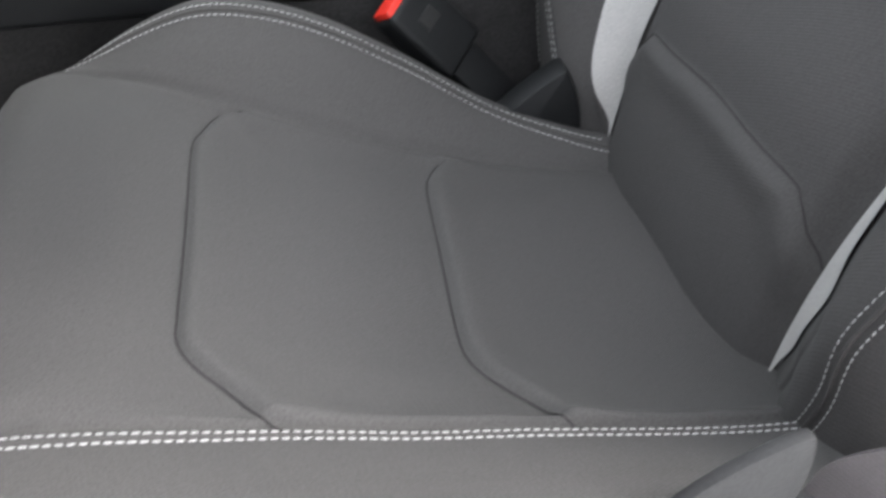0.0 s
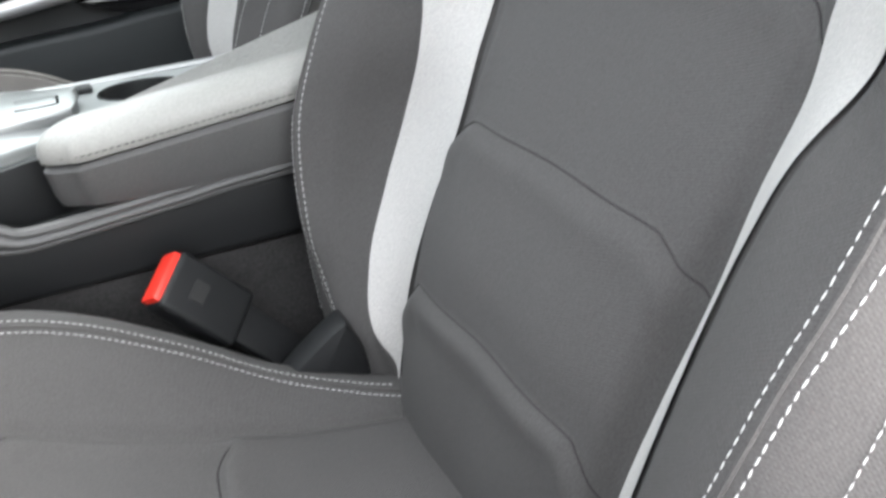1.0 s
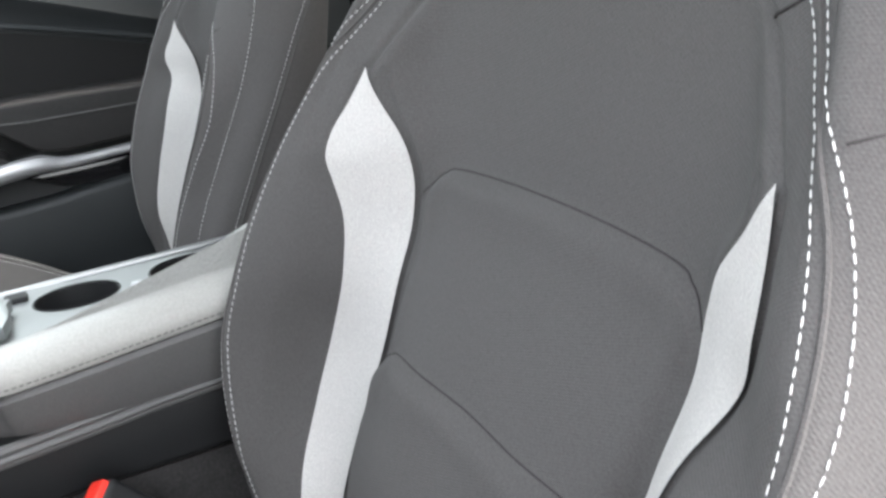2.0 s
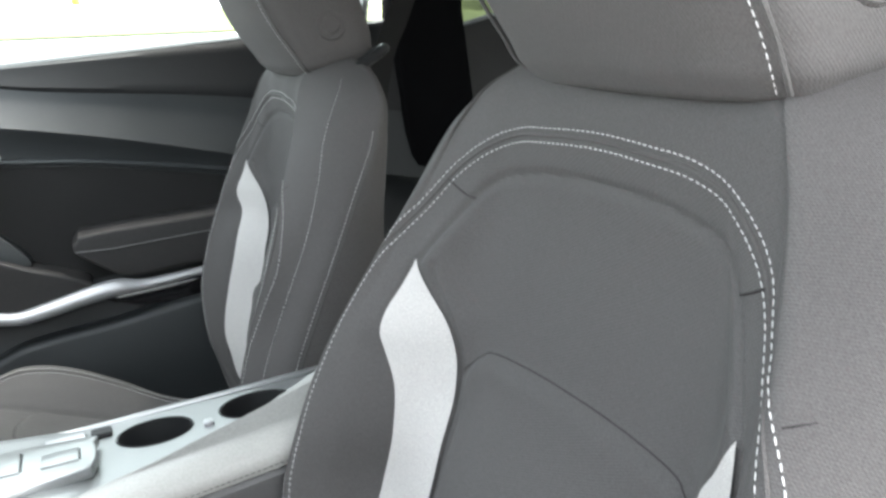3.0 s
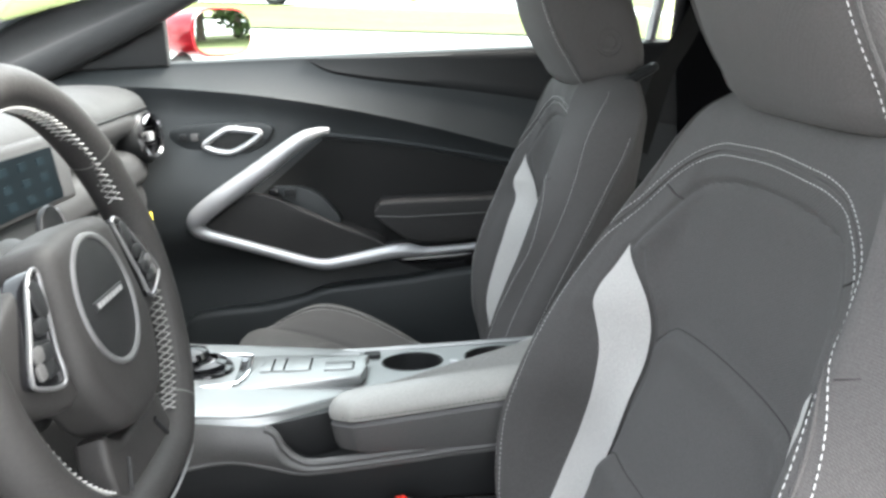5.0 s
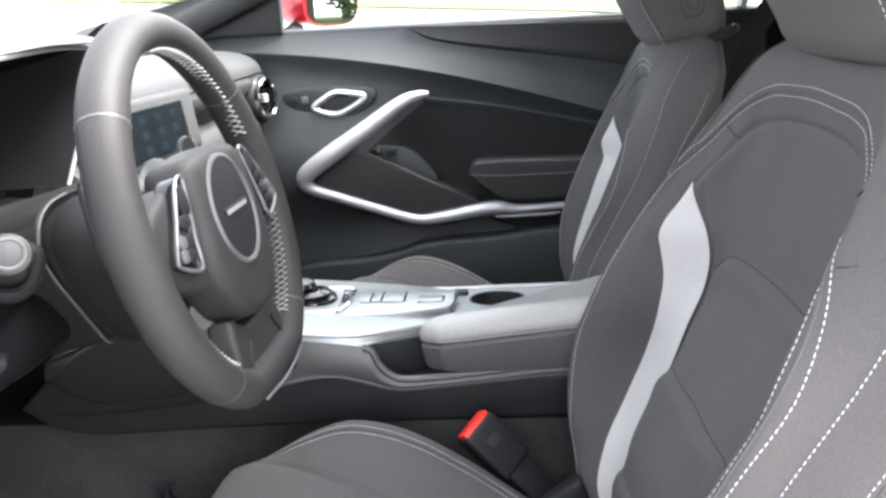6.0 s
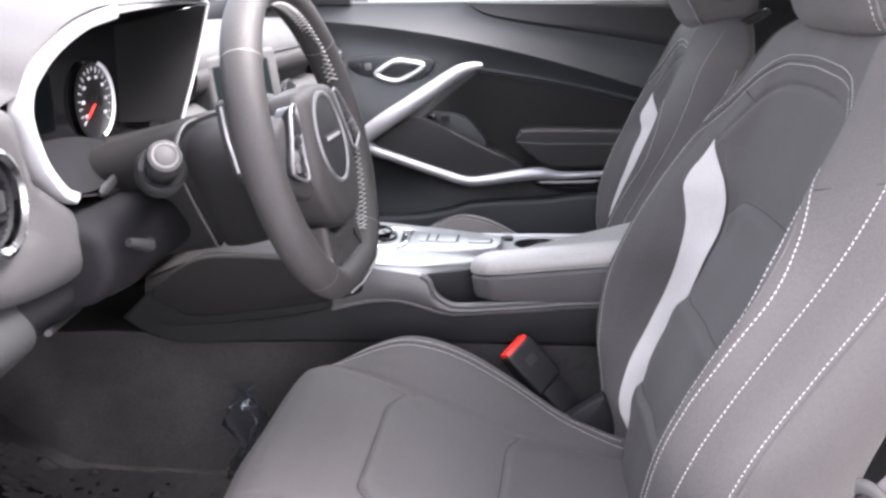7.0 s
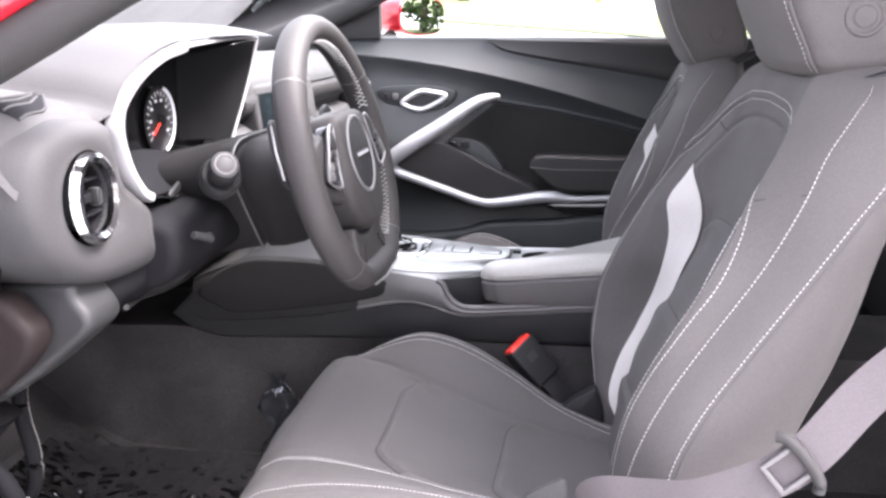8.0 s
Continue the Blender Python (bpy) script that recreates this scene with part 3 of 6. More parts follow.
CUSH_SEAMS = [curve([(-0.308, -0.172), (-0.326, -0.155), (-0.342, -0.134), (-0.357, -0.116), (-0.3645, -0.100), (-0.366, -0.080), (-0.367, 0.0), (-0.368, 0.070), (-0.364, 0.092), (-0.355, 0.114), (-0.339, 0.122)], 6),
              curve([(-0.190, -0.168), (-0.201, -0.152), (-0.210, -0.131), (-0.224, -0.107), (-0.231, -0.089), (-0.233, -0.066), (-0.231, 0.0), (-0.229, 0.070), (-0.224, 0.092), (-0.216, 0.106)], 6)]


def cush_relief(x, s):
    out = np.zeros(np.shape(s))
    for line in CUSH_SEAMS:
        d, g = near_line(x, s, line)
        out = out - 0.0032 * np.exp(-(d / 0.0042) ** 2) + (0.00125 + 0.00325 * np.tanh((x - np.interp(s, line[:, 1], line[:, 0])) / 0.005)) * np.exp(-(np.maximum(d - 0.006, 0) / 0.018) ** 2)
    edge = np.where(s < 0, SCN(x) - 0.006, SCI(x))
    out = out * np.clip((edge - np.abs(s)) / 0.010, 0, 1)
    return out - 0.0035 * np.exp(-((np.abs(s) - edge) / 0.004) ** 2)


def cush_ring(x, near=False, n=20):
    zc, zt, si, st = float(ZCC(x)), float(ZCT(x)), float(SCI(x)), float(SCT(x))
    zi = zc + 0.25 * max(0.0, zt - zc) - 0.004
    p = [(0, zc), (si * 0.5, zc + 0.001), (si * 0.85, zc * 0.8 + zi * 0.2), (si, zi), ((si + st) / 2, zi * 0.4 + zt * 0.6), (st, zt), (st + 0.026, zt - 0.010), (st + 0.050, zt - 0.045), (st + 0.058, 0.41), (st + 0.05, 0.35), (0.1, 0.345), (0, 0.345)]
    if near:
        zt, st, ze = float(ZCN(x)), float(SCN(x)), float(ZCE(x))
        p = [(0, zc), (0.07, zc + 0.001), (0.115, zc * 0.65 + zt * 0.35), (0.140, zc * 0.35 + zt * 0.65), (st - 0.012, zt - 0.003), (st, zt), (0.205, max(zt, ze) * 0.6 + min(zt, ze) * 0.4 + 0.004), (0.232, ze), (0.258, ze - 0.035), (0.264, 0.40), (0.25, 0.35), (0.1, 0.345), (0, 0.345)]
    q = [(-p[1][0], p[1][1])] + p + [(-p[-2][0], p[-2][1])]
    return curve(q, n)[n:-n]


def cush_z(x, s, near):
    """The cushion's height at (x, |s|), up to its crest."""
    r = cush_ring(x, near, 20)
    k = int(np.argmax(r[:, 0]))
    return float(np.interp(s, r[:k + 1, 0], r[:k + 1, 1]))


cx = np.concatenate([np.linspace(-0.506, -0.485, 14), np.arange(-0.483, -0.03, 0.0026)])
rows = []
NC = 20 * 5 + 1
for x in cx:
    r, r2 = cush_ring(float(x)), cush_ring(float(x), True)
    if x > -0.505:
        r[:NC, 1] += cush_relief(np.full(NC, x), r[:NC, 0])
        r2[:NC, 1] += cush_relief(np.full(NC, x), -r2[:NC, 0])
    rows.append([(x, C + s, z) for s, z in r] + [(x, C - s, z) for s, z in r2[-2:0:-1]])
part("cushion", grid(rows, wrap=True, caps=True), FABRIC, seat)
for line in CUSH_SEAMS:
    p = np.array([(x, C + q, cush_z(float(x), abs(float(q)), q < 0) + float(cush_relief(np.array(x), np.array(q))) + 0.0004) for x, q in line])
    part("seam", tube(p, 0.0006, 6), SEAM, seat)
for sg in (-1, 1):
    SC_ = SCT if sg > 0 else SCN
    for off in ((-0.0125, -0.004) if sg > 0 else (0.0005, 0.0065)):
        x = np.linspace(-0.478, -0.09, 90)
        z = np.array([cush_z(float(a), float(SC_(a)) + off, sg < 0) for a in x]) + 0.0004
        p = np.stack([x, C + sg * (SC_(x) + off), z], 1)
        nn = np.tile([0, sg * (0.25 if off > 0 else -0.05), 1.0], (90, 1))
        part("stitching", stitches(p, nn, 0.0043, 0.0032, 0.00045, 0.0006), THREAD, seat)
    x = np.linspace(-0.492, -0.09, 80)
    p = np.array([(a, C + sg * (SC_(a) + (-0.008 if sg > 0 else 0.0035)), cush_z(float(a), float(SC_(a)) + (-0.008 if sg > 0 else 0.0035), sg < 0) + 0.0004) for a in x])
    part("piping", tube(p, 0.0012, 6), FABRIC_SIDE, seat)
x = np.linspace(-0.49, -0.11, 80)
p = np.stack([x, C - 0.2325 + 0.0 * x, ZCE(x) + 0.0004], 1)
part("stitching", stitches(p, np.tile([0, -0.55, 0.85], (80, 1)), 0.0044, 0.0029, 0.00036, 0.0005), THREAD, seat)
part("seam", tube(p + np.array([0, -0.006, -0.0052]), 0.0013, 6), FABRIC_SIDE, seat)
part("seat_base", box((-0.46, C - 0.20, 0.275), (0.0, C + 0.20, 0.36), 0.02, 3), PLASTIC, seat, "black seat frame and rails")
part("side_shield", prism(curve([(-0.47, 0.30), (-0.42, 0.37), (-0.20, 0.40), (-0.06, 0.47), (0.0, 0.46), (0.01, 0.38), (-0.05, 0.30)], 5, True), 1, C - 0.262, C - 0.245, 0.005), PLASTIC, seat, "black plastic side shield")

PTILT = -4.5         # the passenger's backrest stands more upright
pseat = copy_thing(seat, Matrix.Translation((-0.205, C + 0.778, 0.241)))
upright = Matrix.Translation((0.20, 0, 0.56)) @ Matrix.Rotation(radians(PTILT), 4, "Y") @ Matrix.Translation((-0.20, 0, -0.56))
for o in pseat.children:
    if o.data.name in BACK_MESHES:      # made the other way round: its door is on the other side
        o.matrix_basis = Matrix.Translation((0, -0.008, 0)) @ upright @ Matrix.Diagonal((1, -1, 1, 1))
    elif o.data.name in HEAD_MESHES:
        o.matrix_basis = upright
tagged(seat, "dark grey fabric driver seat with pale stripes beside the belt", "seat", "front seats")
tagged(pseat, "dark grey fabric passenger seat with pale stripes beside the far door", "seat", "front seats")

# ---- steering wheel and column ----
WO = Vector((-0.416, -0.387, 0.861))
tilt, wyaw = radians(14), radians(1.3)
wv = Vector((-math.sin(tilt), 0, math.cos(tilt)))
wu = Vector((math.sin(wyaw), math.cos(wyaw), 0))
ww = wu.cross(wv)
WM = Matrix.Translation(WO) @ Matrix((wu, wv, ww)).transposed().to_4x4()
wheel = thing("steering_wheel", WO, "black leather steering wheel with silver trim and white lacing", "steering wheel")
WR, WT = 0.145, 0.0165


def rim_at(a, rr=WR):
    u, v = rr * math.cos(a), rr * math.sin(a)
    low = -0.925 * rr
    if v < low:
        v = low + (v - low) * 0.25
    return u, v


def rim_mesh(a0, a1, n, grow=1.0):
    rows = []
    for i in range(n + 1):
        a = a0 + (a1 - a0) * i / n
        u, v = rim_at(a)
        d = Vector((u, v, 0)).normalized()
        row = []
        for k in range(18):
            b = 2 * math.pi * k / 18
            bulge = 1 + 0.12 * math.exp(-(((math.degrees(a) % 360) - 40) / 14) ** 2) + 0.12 * math.exp(-(((math.degrees(a) % 360) - 140) / 14) ** 2)
            row.append(WM @ (Vector((u, v, 0)) + d * math.cos(b) * WT * 0.92 * bulge * grow + Vector((0, 0, 1)) * math.sin(b) * WT * 1.08 * grow))
        rows.append(row)
    return rows


part("rim", grid(rim_mesh(0, 2 * math.pi * 95 / 96, 95) + [rim_mesh(0, 0.001, 1)[0]], wrap=True), LEATHER, wheel, "smooth black leather rim")
for deg in (36, 144, 232, 308):
    a = radians(deg)
    part("rim_seam", grid(rim_mesh(a - 0.005, a + 0.005, 1, 1.02), wrap=True), VINYL, wheel)
# white crossed lacing on the inner side of the rim
for a0, a1 in ((20, 100), (300, 350), (190, 240)):
    for ph in (0, 1):
        pts = []
        k = 0
        a = radians(a0)
        while a < radians(a1):
            side = 1 if (k + ph) % 2 else -1
            u, v = rim_at(a, WR - WT * 0.94)
            pts.append(WM @ (Vector((u, v, 0)) + Vector((0, 0, 1)) * (0.004 + side * 0.0058)))
            a += 0.046
            k += 1
        part("lacing", tube(pts, 0.0007, 5), LACE, wheel, "white crossed lacing")


def wprism(pts, w0, w1, r=0.004, n=4, seg=3):
    bm = prism(curve(pts, n, True), 2, w0, w1, r, seg)
    bm.transform(WM)
    return bm


def wdisc(u, v, w, prof, n=40):
    return lathe(prof, WM @ Matrix.Translation((u, v, w)), n)


part("hub", wprism([(-0.054, 0.042), (-0.030, 0.048), (0, 0.050), (0.030, 0.048), (0.054, 0.042), (0.063, 0.006), (0.067, -0.028), (0.058, -0.056), (0.036, -0.082), (0, -0.089), (-0.036, -0.082), (-0.058, -0.056), (-0.067, -0.028), (-0.063, 0.006)], -0.022, 0.022, 0.014, 5, 4), LEATHER, wheel, "black airbag cover")
part("emblem_ring", wdisc(-0.003, -0.003, 0.0208, [(0.0405, 0), (0.0410, 0.0025), (0.043, 0.0033), (0.0448, 0.0025), (0.0452, 0)]), WHEEL_TRIM, wheel, "thin silver ring")
part("emblem_disc", wdisc(-0.003, -0.003, 0.0208, [(0.0, 0.0022), (0.036, 0.0022), (0.0405, 0.0012)]), PLASTIC, wheel)
emb = part("name_badge", wprism([(-0.029, -0.0060), (0.023, -0.0060), (0.023, 0.0005), (-0.029, 0.0005)], 0.0224, 0.0246, 0.0005, 1, 1), PLASTIC, wheel)
for i in range(7):
    part("badge_bar", wprism([(-0.026 + 0.0068 * i, -0.0045), (-0.0215 + 0.0068 * i, -0.0045), (-0.0215 + 0.0068 * i, -0.0010), (-0.026 + 0.0068 * i, -0.0010)], 0.0247, 0.0253, 0, 1, 1), SILVER, emb)
for sg, name in ((-1, "left"), (1, "right")):
    part("spoke", wprism([(sg * 0.060, 0.030), (sg * 0.125, 0.018), (sg * 0.140, -0.004), (sg * 0.125, -0.030), (sg * 0.060, -0.045)], -0.016, 0.010, 0.006, 4), LEATHER, wheel)
    out = [(sg * 0.067, 0.036), (sg * 0.081, 0.034), (sg * 0.101, 0.010), (sg * 0.119, -0.012), (sg * 0.115, -0.020), (sg * 0.087, -0.028), (sg * 0.081, -0.010), (sg * 0.073, 0.014)]
    ctr = curve(out, 5, True)
    pod = part("switch_frame", tube([WM @ Vector((u, v, 0.0165)) for u, v in ctr.tolist() + ctr[:2].tolist()], 0.0014, 8), WHEEL_TRIM, wheel, "thin satin silver switch frame")
    part("switch_pad", wprism(out, 0.0, 0.0158, 0.002, 5), GLOSS_BLACK, pod)
    part("switch_bridge", wprism([(sg * 0.085, -0.001), (sg * 0.103, 0.004), (sg * 0.106, -0.002), (sg * 0.088, -0.007)], 0.0156, 0.0172, 0.0005, 1, 1), PLASTIC, pod)
    for i, (u, v, a, b) in enumerate(((0.080, 0.022, 0.006, 0.009), (0.089, 0.008, 0.007, 0.004), (0.094, -0.006, 0.006, 0.004), (0.104, -0.004, 0.005, 0.004), (0.098, -0.015, 0.006, 0.004), (0.108, -0.013, 0.004, 0.004))):
        part("switch", wprism([(sg * (u - a), v - b), (sg * (u + a), v - b), (sg * (u + a), v + b), (sg * (u - a), v + b)], 0.0156, 0.0186, 0.0014, 3, 2), VINYL if i in (3, 5) else PLASTIC, pod)
low = part("lower_spoke", wprism([(-0.050, -0.080), (-0.024, -0.092), (0.024, -0.092), (0.050, -0.080), (0.060, -0.130), (0.040, -0.142), (-0.040, -0.142), (-0.060, -0.130)], -0.016, 0.006, 0.005, 3), LEATHER, wheel, "black lower spoke")
part("spoke_trim", tube([WM @ Vector(p) for p in curve([(-0.030, -0.104, 0.0065), (-0.040, -0.130, 0.006), (0.040, -0.130, 0.006), (0.030, -0.104, 0.0065)], 6)], 0.0022, 8), PLASTIC, low)
part("chrome_edge", tube([WM @ Vector(p) for p in curve([(-0.055, -0.146, 0.014), (0.0, -0.149, 0.015), (0.058, -0.144, 0.013), (0.078, -0.128, 0.010)], 6)], 0.0013, 8), WHEEL_TRIM, low, "bright lower edge strip")
part("back_plate", wdisc(0, -0.01, -0.03, [(0.0, -0.03), (0.052, -0.03), (0.062, 0.0), (0.05, 0.014)], 30), PLASTIC, wheel)
for sg in (-1, 1):
    part("shift_paddle", wprism([(sg * 0.070, 0.045), (sg * 0.105, 0.055), (sg * 0.112, -0.005), (sg * 0.075, -0.015)], -0.040, -0.034, 0.002, 4), PLASTIC, wheel, "silver edged shift paddle")
    part("paddle_edge", tube([WM @ Vector((sg * u, v, -0.0345)) for u, v in ((0.106, 0.053), (0.113, 0.025), (0.112, -0.005))], 0.0013, 8), SILVER, wheel)

column = thing("steering_column", (-0.56, C, 0.83), "black plastic steering column shroud with stalks, below the gauges", "steering column")
CS = [(0.0, 0.881), (0.055, 0.8805), (0.076, 0.877), (0.090, 0.868), (0.096, 0.853), (0.092, 0.838), (0.078, 0.818), (0.058, 0.795), (0.030, 0.764), (0.012, 0.745), (0.0, 0.742)]
CS = [(a, b) for a, b in curve(CS, 4)]
CS = CS + [(-a, b) for a, b in CS[-2:0:-1]]


def shroud(stations, name, label):
    part(name, grid([[(x, -0.350 - (0.008 if x < -0.6 else 0) - q * g, cz + (z - 0.820) * g) for q, z in CS] for x, g, cz in stations], wrap=True, caps=True), SHROUD, column, label)


shroud(((-0.458, 0.80, 0.828), (-0.462, 0.90, 0.827), (-0.475, 0.97, 0.824), (-0.500, 1.0, 0.820), (-0.517, 1.0, 0.819), (-0.519, 0.985, 0.819)), "shroud", "black shroud behind the wheel")
shroud(((-0.519, 0.93, 0.818), (-0.530, 0.93, 0.817)), "shroud_joint", "dark gap between the shrouds")
shroud(((-0.5285, 1.0, 0.819), (-0.531, 1.015, 0.819), (-0.56, 1.0, 0.813), (-0.60, 0.98, 0.803), (-0.66, 0.95, 0.792), (-0.72, 0.92, 0.785)), "rear_shroud", "black fixed column shroud")
part("gap_strip", tube([(-0.5275, -0.350 - q * 1.012, 0.819 + (z - 0.820) * 1.012) for q, z in CS[3:40]], 0.0012, 8), VINYL, column)
kn = Matrix.Translation((-0.499, -0.538, 0.869)) @ Vector((0.46, -0.70, 0.50)).to_track_quat("Z", "Y").to_matrix().to_4x4()
stalk = part("stalk", lathe([(0.0, 0.003), (0.0085, 0.003), (0.009, 0.0015), (0.0105, 0.0015), (0.0115, 0.003), (0.0140, 0.002), (0.0152, -0.002), (0.0152, -0.014), (0.013, -0.018), (0.012, -0.030), (0.010, -0.045)], kn, 32), PLASTIC, column, "lever with a round end knob")
part("knob_ring", lathe([(0.009, 0.0026), (0.0102, 0.0036), (0.0114, 0.0026)], kn, 32), VINYL, stalk)
part("knob_cap", lathe([(0.0, 0.0036), (0.0075, 0.0036), (0.0086, 0.0028)], kn, 28), DASH_SKIN, stalk, "grey knob end cap")
part("stalk_arm", tube([(-0.512, -0.520, 0.855), (-0.548, -0.430, 0.838)], [0.0115, 0.017], 14), PLASTIC, column)
part("stalk_boot", lathe([(0.020, -0.045), (0.022, -0.030), (0.019, -0.024), (0.014, -0.028)], kn, 24), PLASTIC, column)
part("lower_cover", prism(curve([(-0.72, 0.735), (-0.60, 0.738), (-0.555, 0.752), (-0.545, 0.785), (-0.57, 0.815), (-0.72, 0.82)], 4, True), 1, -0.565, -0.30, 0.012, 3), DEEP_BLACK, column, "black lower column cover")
part("release_lever", tube([(-0.530, -0.555, 0.800), (-0.522, -0.535, 0.792), (-0.53, -0.515, 0.790)], [0.004, 0.006, 0.004], 10), PLASTIC, column, "small black tilt lever")

# ---- dashboard ----
dash = thing("dashboard", (-0.75, CAR, 0.75), "dark soft-touch dashboard with round vents under the windscreen", "dashboard")


def dash_rows(ys, prof):
    return [[(x, y, z) for x, z in prof(y)] for y in ys]


def prof_pass(y):
    """The far half of the dash, rounded off towards the door."""
    t = min(1, max(0, (y + 0.12) / 0.72))
    b = 0.02 * math.sin(math.pi * t)
    return curve([(-1.10, 0.885), (-0.95, 0.935), (-0.80, 0.948 + b * 0.3), (-0.70, 0.945), (-0.655, 0.930), (-0.640, 0.905), (-0.650, 0.875), (-0.675, 0.855), (-0.690, 0.80), (-0.660, 0.76), (-0.665, 0.715), (-0.72, 0.66), (-0.85, 0.60), (-1.10, 0.58)], 5) - np.array((1.0, 0.5)) * 0.018 * max(0.0, (y - 0.64) / 0.052) ** 2


part("dash_body", grid(dash_rows(np.linspace(-0.16, 0.692, 42), prof_pass)), DASH_SKIN, dash)
part("dash_trim", grid([[(x, y, z) for x, z in curve([(-0.640, 0.902), (-0.6375, 0.890), (-0.646, 0.872), (-0.668, 0.856)], 4)] for y in np.linspace(-0.10, 0.555, 24)]), DASH_SKIN, dash, "grey dash trim panel")
part("pad_seam", tube([(x, y, z) for y in np.linspace(0.22, 0.69, 24) for x, z in [prof_pass(y)[25] + np.array((0.001, 0.0))]], 0.0022, 8), PLASTIC, dash, "dark seam under the padded top")
part("glovebox_face", grid([[(x - 0.03 * max(0.0, (y - 0.62) / 0.065) ** 2, y, z) for x, z in curve([(-0.690, 0.842), (-0.658, 0.834), (-0.645, 0.818), (-0.643, 0.80), (-0.650, 0.780), (-0.690, 0.755)], 4)] for y in np.linspace(0.19, 0.685, 24)]), DASH_SKIN, dash, "smooth grey lower dash face")


HOOD = tab([-0.622, -0.610, -0.572, -0.500, -0.42, -0.26, -0.15], [0.927, 0.942, 0.964, 0.985, 0.990, 0.992, 0.989])


def prof_drv(y):
    """Hood over the gauges, ending at the bezel; towards the door it falls off and rolls over the vent."""
    zb = float(HOOD(y))
    k = min(1.0, max(0.0, (zb - 0.925) / 0.062))
    e = float(np.interp(y, [-0.765, -0.642, -0.625], [1.0, 1.0, 0.0]))
    e = e * e * (3 - 2 * e)
    hood = np.array([(-1.10, 0.885), (-0.95, 0.935), (-0.84, 0.955 + 0.024 * k), (-0.74, 0.952 + 0.050 * k), (-0.66, zb + 0.016), (-0.605, zb + 0.010), (-0.569, zb + 0.001)])
    d = 0.045 * max(0.0, (-0.705 - y) / 0.06) ** 2
    roll = np.array([(-1.10, 0.885 - d), (-0.95, 0.930 - d), (-0.84, 0.950 - d), (-0.74, 0.954 - d), (-0.66, 0.950 - d), (-0.605, 0.938 - d), (-0.580, 0.918 - d)])
    return curve((hood * (1 - e) + roll * e).tolist(), 6)


part("binnacle_top", grid(dash_rows(np.concatenate([np.linspace(-0.765, -0.60, 34), np.linspace(-0.595, -0.163, 40)]), prof_drv)), DASH_SKIN, dash, "padded hood over the gauges")
# outer end of the dashboard: a swollen face round the vent, scooped beside the bezel
POD = curve([(-0.758, 0.898), (-0.764, 0.868), (-0.756, 0.838), (-0.738, 0.812), (-0.703, 0.789), (-0.666, 0.777), (-0.613, 0.769), (-0.545, 0.767), (-0.538, 0.775), (-0.545, 0.800), (-0.552, 0.822), (-0.587, 0.846), (-0.618, 0.866), (-0.628, 0.895), (-0.634, 0.922), (-0.668, 0.928), (-0.705, 0.928), (-0.740, 0.918)], 4, True)
VC = (-0.681, 0.861)
rows = []
for t, x in ((0.0, -0.585), (0.02, -0.572), (0.08, -0.566), (0.30, -0.563), (0.62, -0.564), (0.84, -0.569), (0.94, -0.576), (1.0, -0.590), (1.02, -0.620), (1.02, -0.80)):
    row = []
    for y, z in POD:
        a = math.atan2(z - VC[1], y - VC[0])
        ry, rz = VC[0] + 0.0395 * math.cos(a), VC[1] + 0.0395 * math.sin(a)
        row.append((x - 0.10 * max(0.0, -0.72 - y) * t, ry + (y - ry) * t, rz + (z - rz) * t))
    rows.append(row)
part("vent_pod", grid(rows, wrap=True), DASH_SKIN, dash, "rounded dash end round the vent")
vm = Matrix.Translation((-0.560, -0.681, 0.861)) @ Vector((1.0, 0.08, 0.05)).to_track_quat("Z", "Y").to_matrix().to_4x4()
vent = part("air_vent", lathe([(0.028, -0.028), (0.031, -0.004), (0.032, 0.0)], vm, 40), PLASTIC, dash, "round air vent")
part("vent_ring", lathe([(0.031, -0.006), (0.031, 0.002), (0.035, 0.005), (0.0385, 0.0035), (0.0405, -0.004)], vm, 48), VENT_CHROME, vent, "polished vent ring")
part("vent_bowl", lathe([(0.0, -0.022), (0.027, -0.022), (0.031, -0.006)], vm, 30), DEEP_BLACK, vent)
for k in range(3):
    h = 0.015 * (k - 1)
    w = math.sqrt(0.029 ** 2 - h * h)
    part("vent_slat", box((-w, h - (0.004 if k == 1 else 0.001), -0.016), (w, h + (0.004 if k == 1 else 0.001), -0.006), 0.0008, 1, vm), DEEP_BLACK, vent)
part("vent_knob", box((0.004, -0.008, -0.010), (0.014, 0.008, 0.0), 0.003, 2, vm), PLASTIC, vent)
for k in range(3):
    a = radians(-50 + 40 * k)
    part("ring_notch", box((0.036 * math.cos(a) - 0.002, 0.036 * math.sin(a) - 0.0015, 0.003), (0.036 * math.cos(a) + 0.002, 0.036 * math.sin(a) + 0.0015, 0.0056), 0.0005, 1, vm), PLASTIC, vent)
part("screw_cap", lathe([(0.0, 0.002), (0.0035, 0.002), (0.005, 0.0)], Matrix.Translation((-0.570, -0.605, 0.845)) @ Euler((0, radians(90), 0)).to_matrix().to_4x4(), 14), SILVER, dash)
# defroster slot on the top
def dash_z(x, y):
    """Height of the dashboard's top at (x, y)."""
    p = prof_drv(y)
    k = int(np.argmax(p[:, 0]))
    return float(np.interp(x, p[:k + 1, 0], p[:k + 1, 1]))


def slot_at(u, v, lift):
    x, y = -0.634 + (0.010 + 0.026 * min(1.0, 2.0 * u)) * v, -0.642 - 0.080 * u
    return (x, y, dash_z(x, y) + lift)


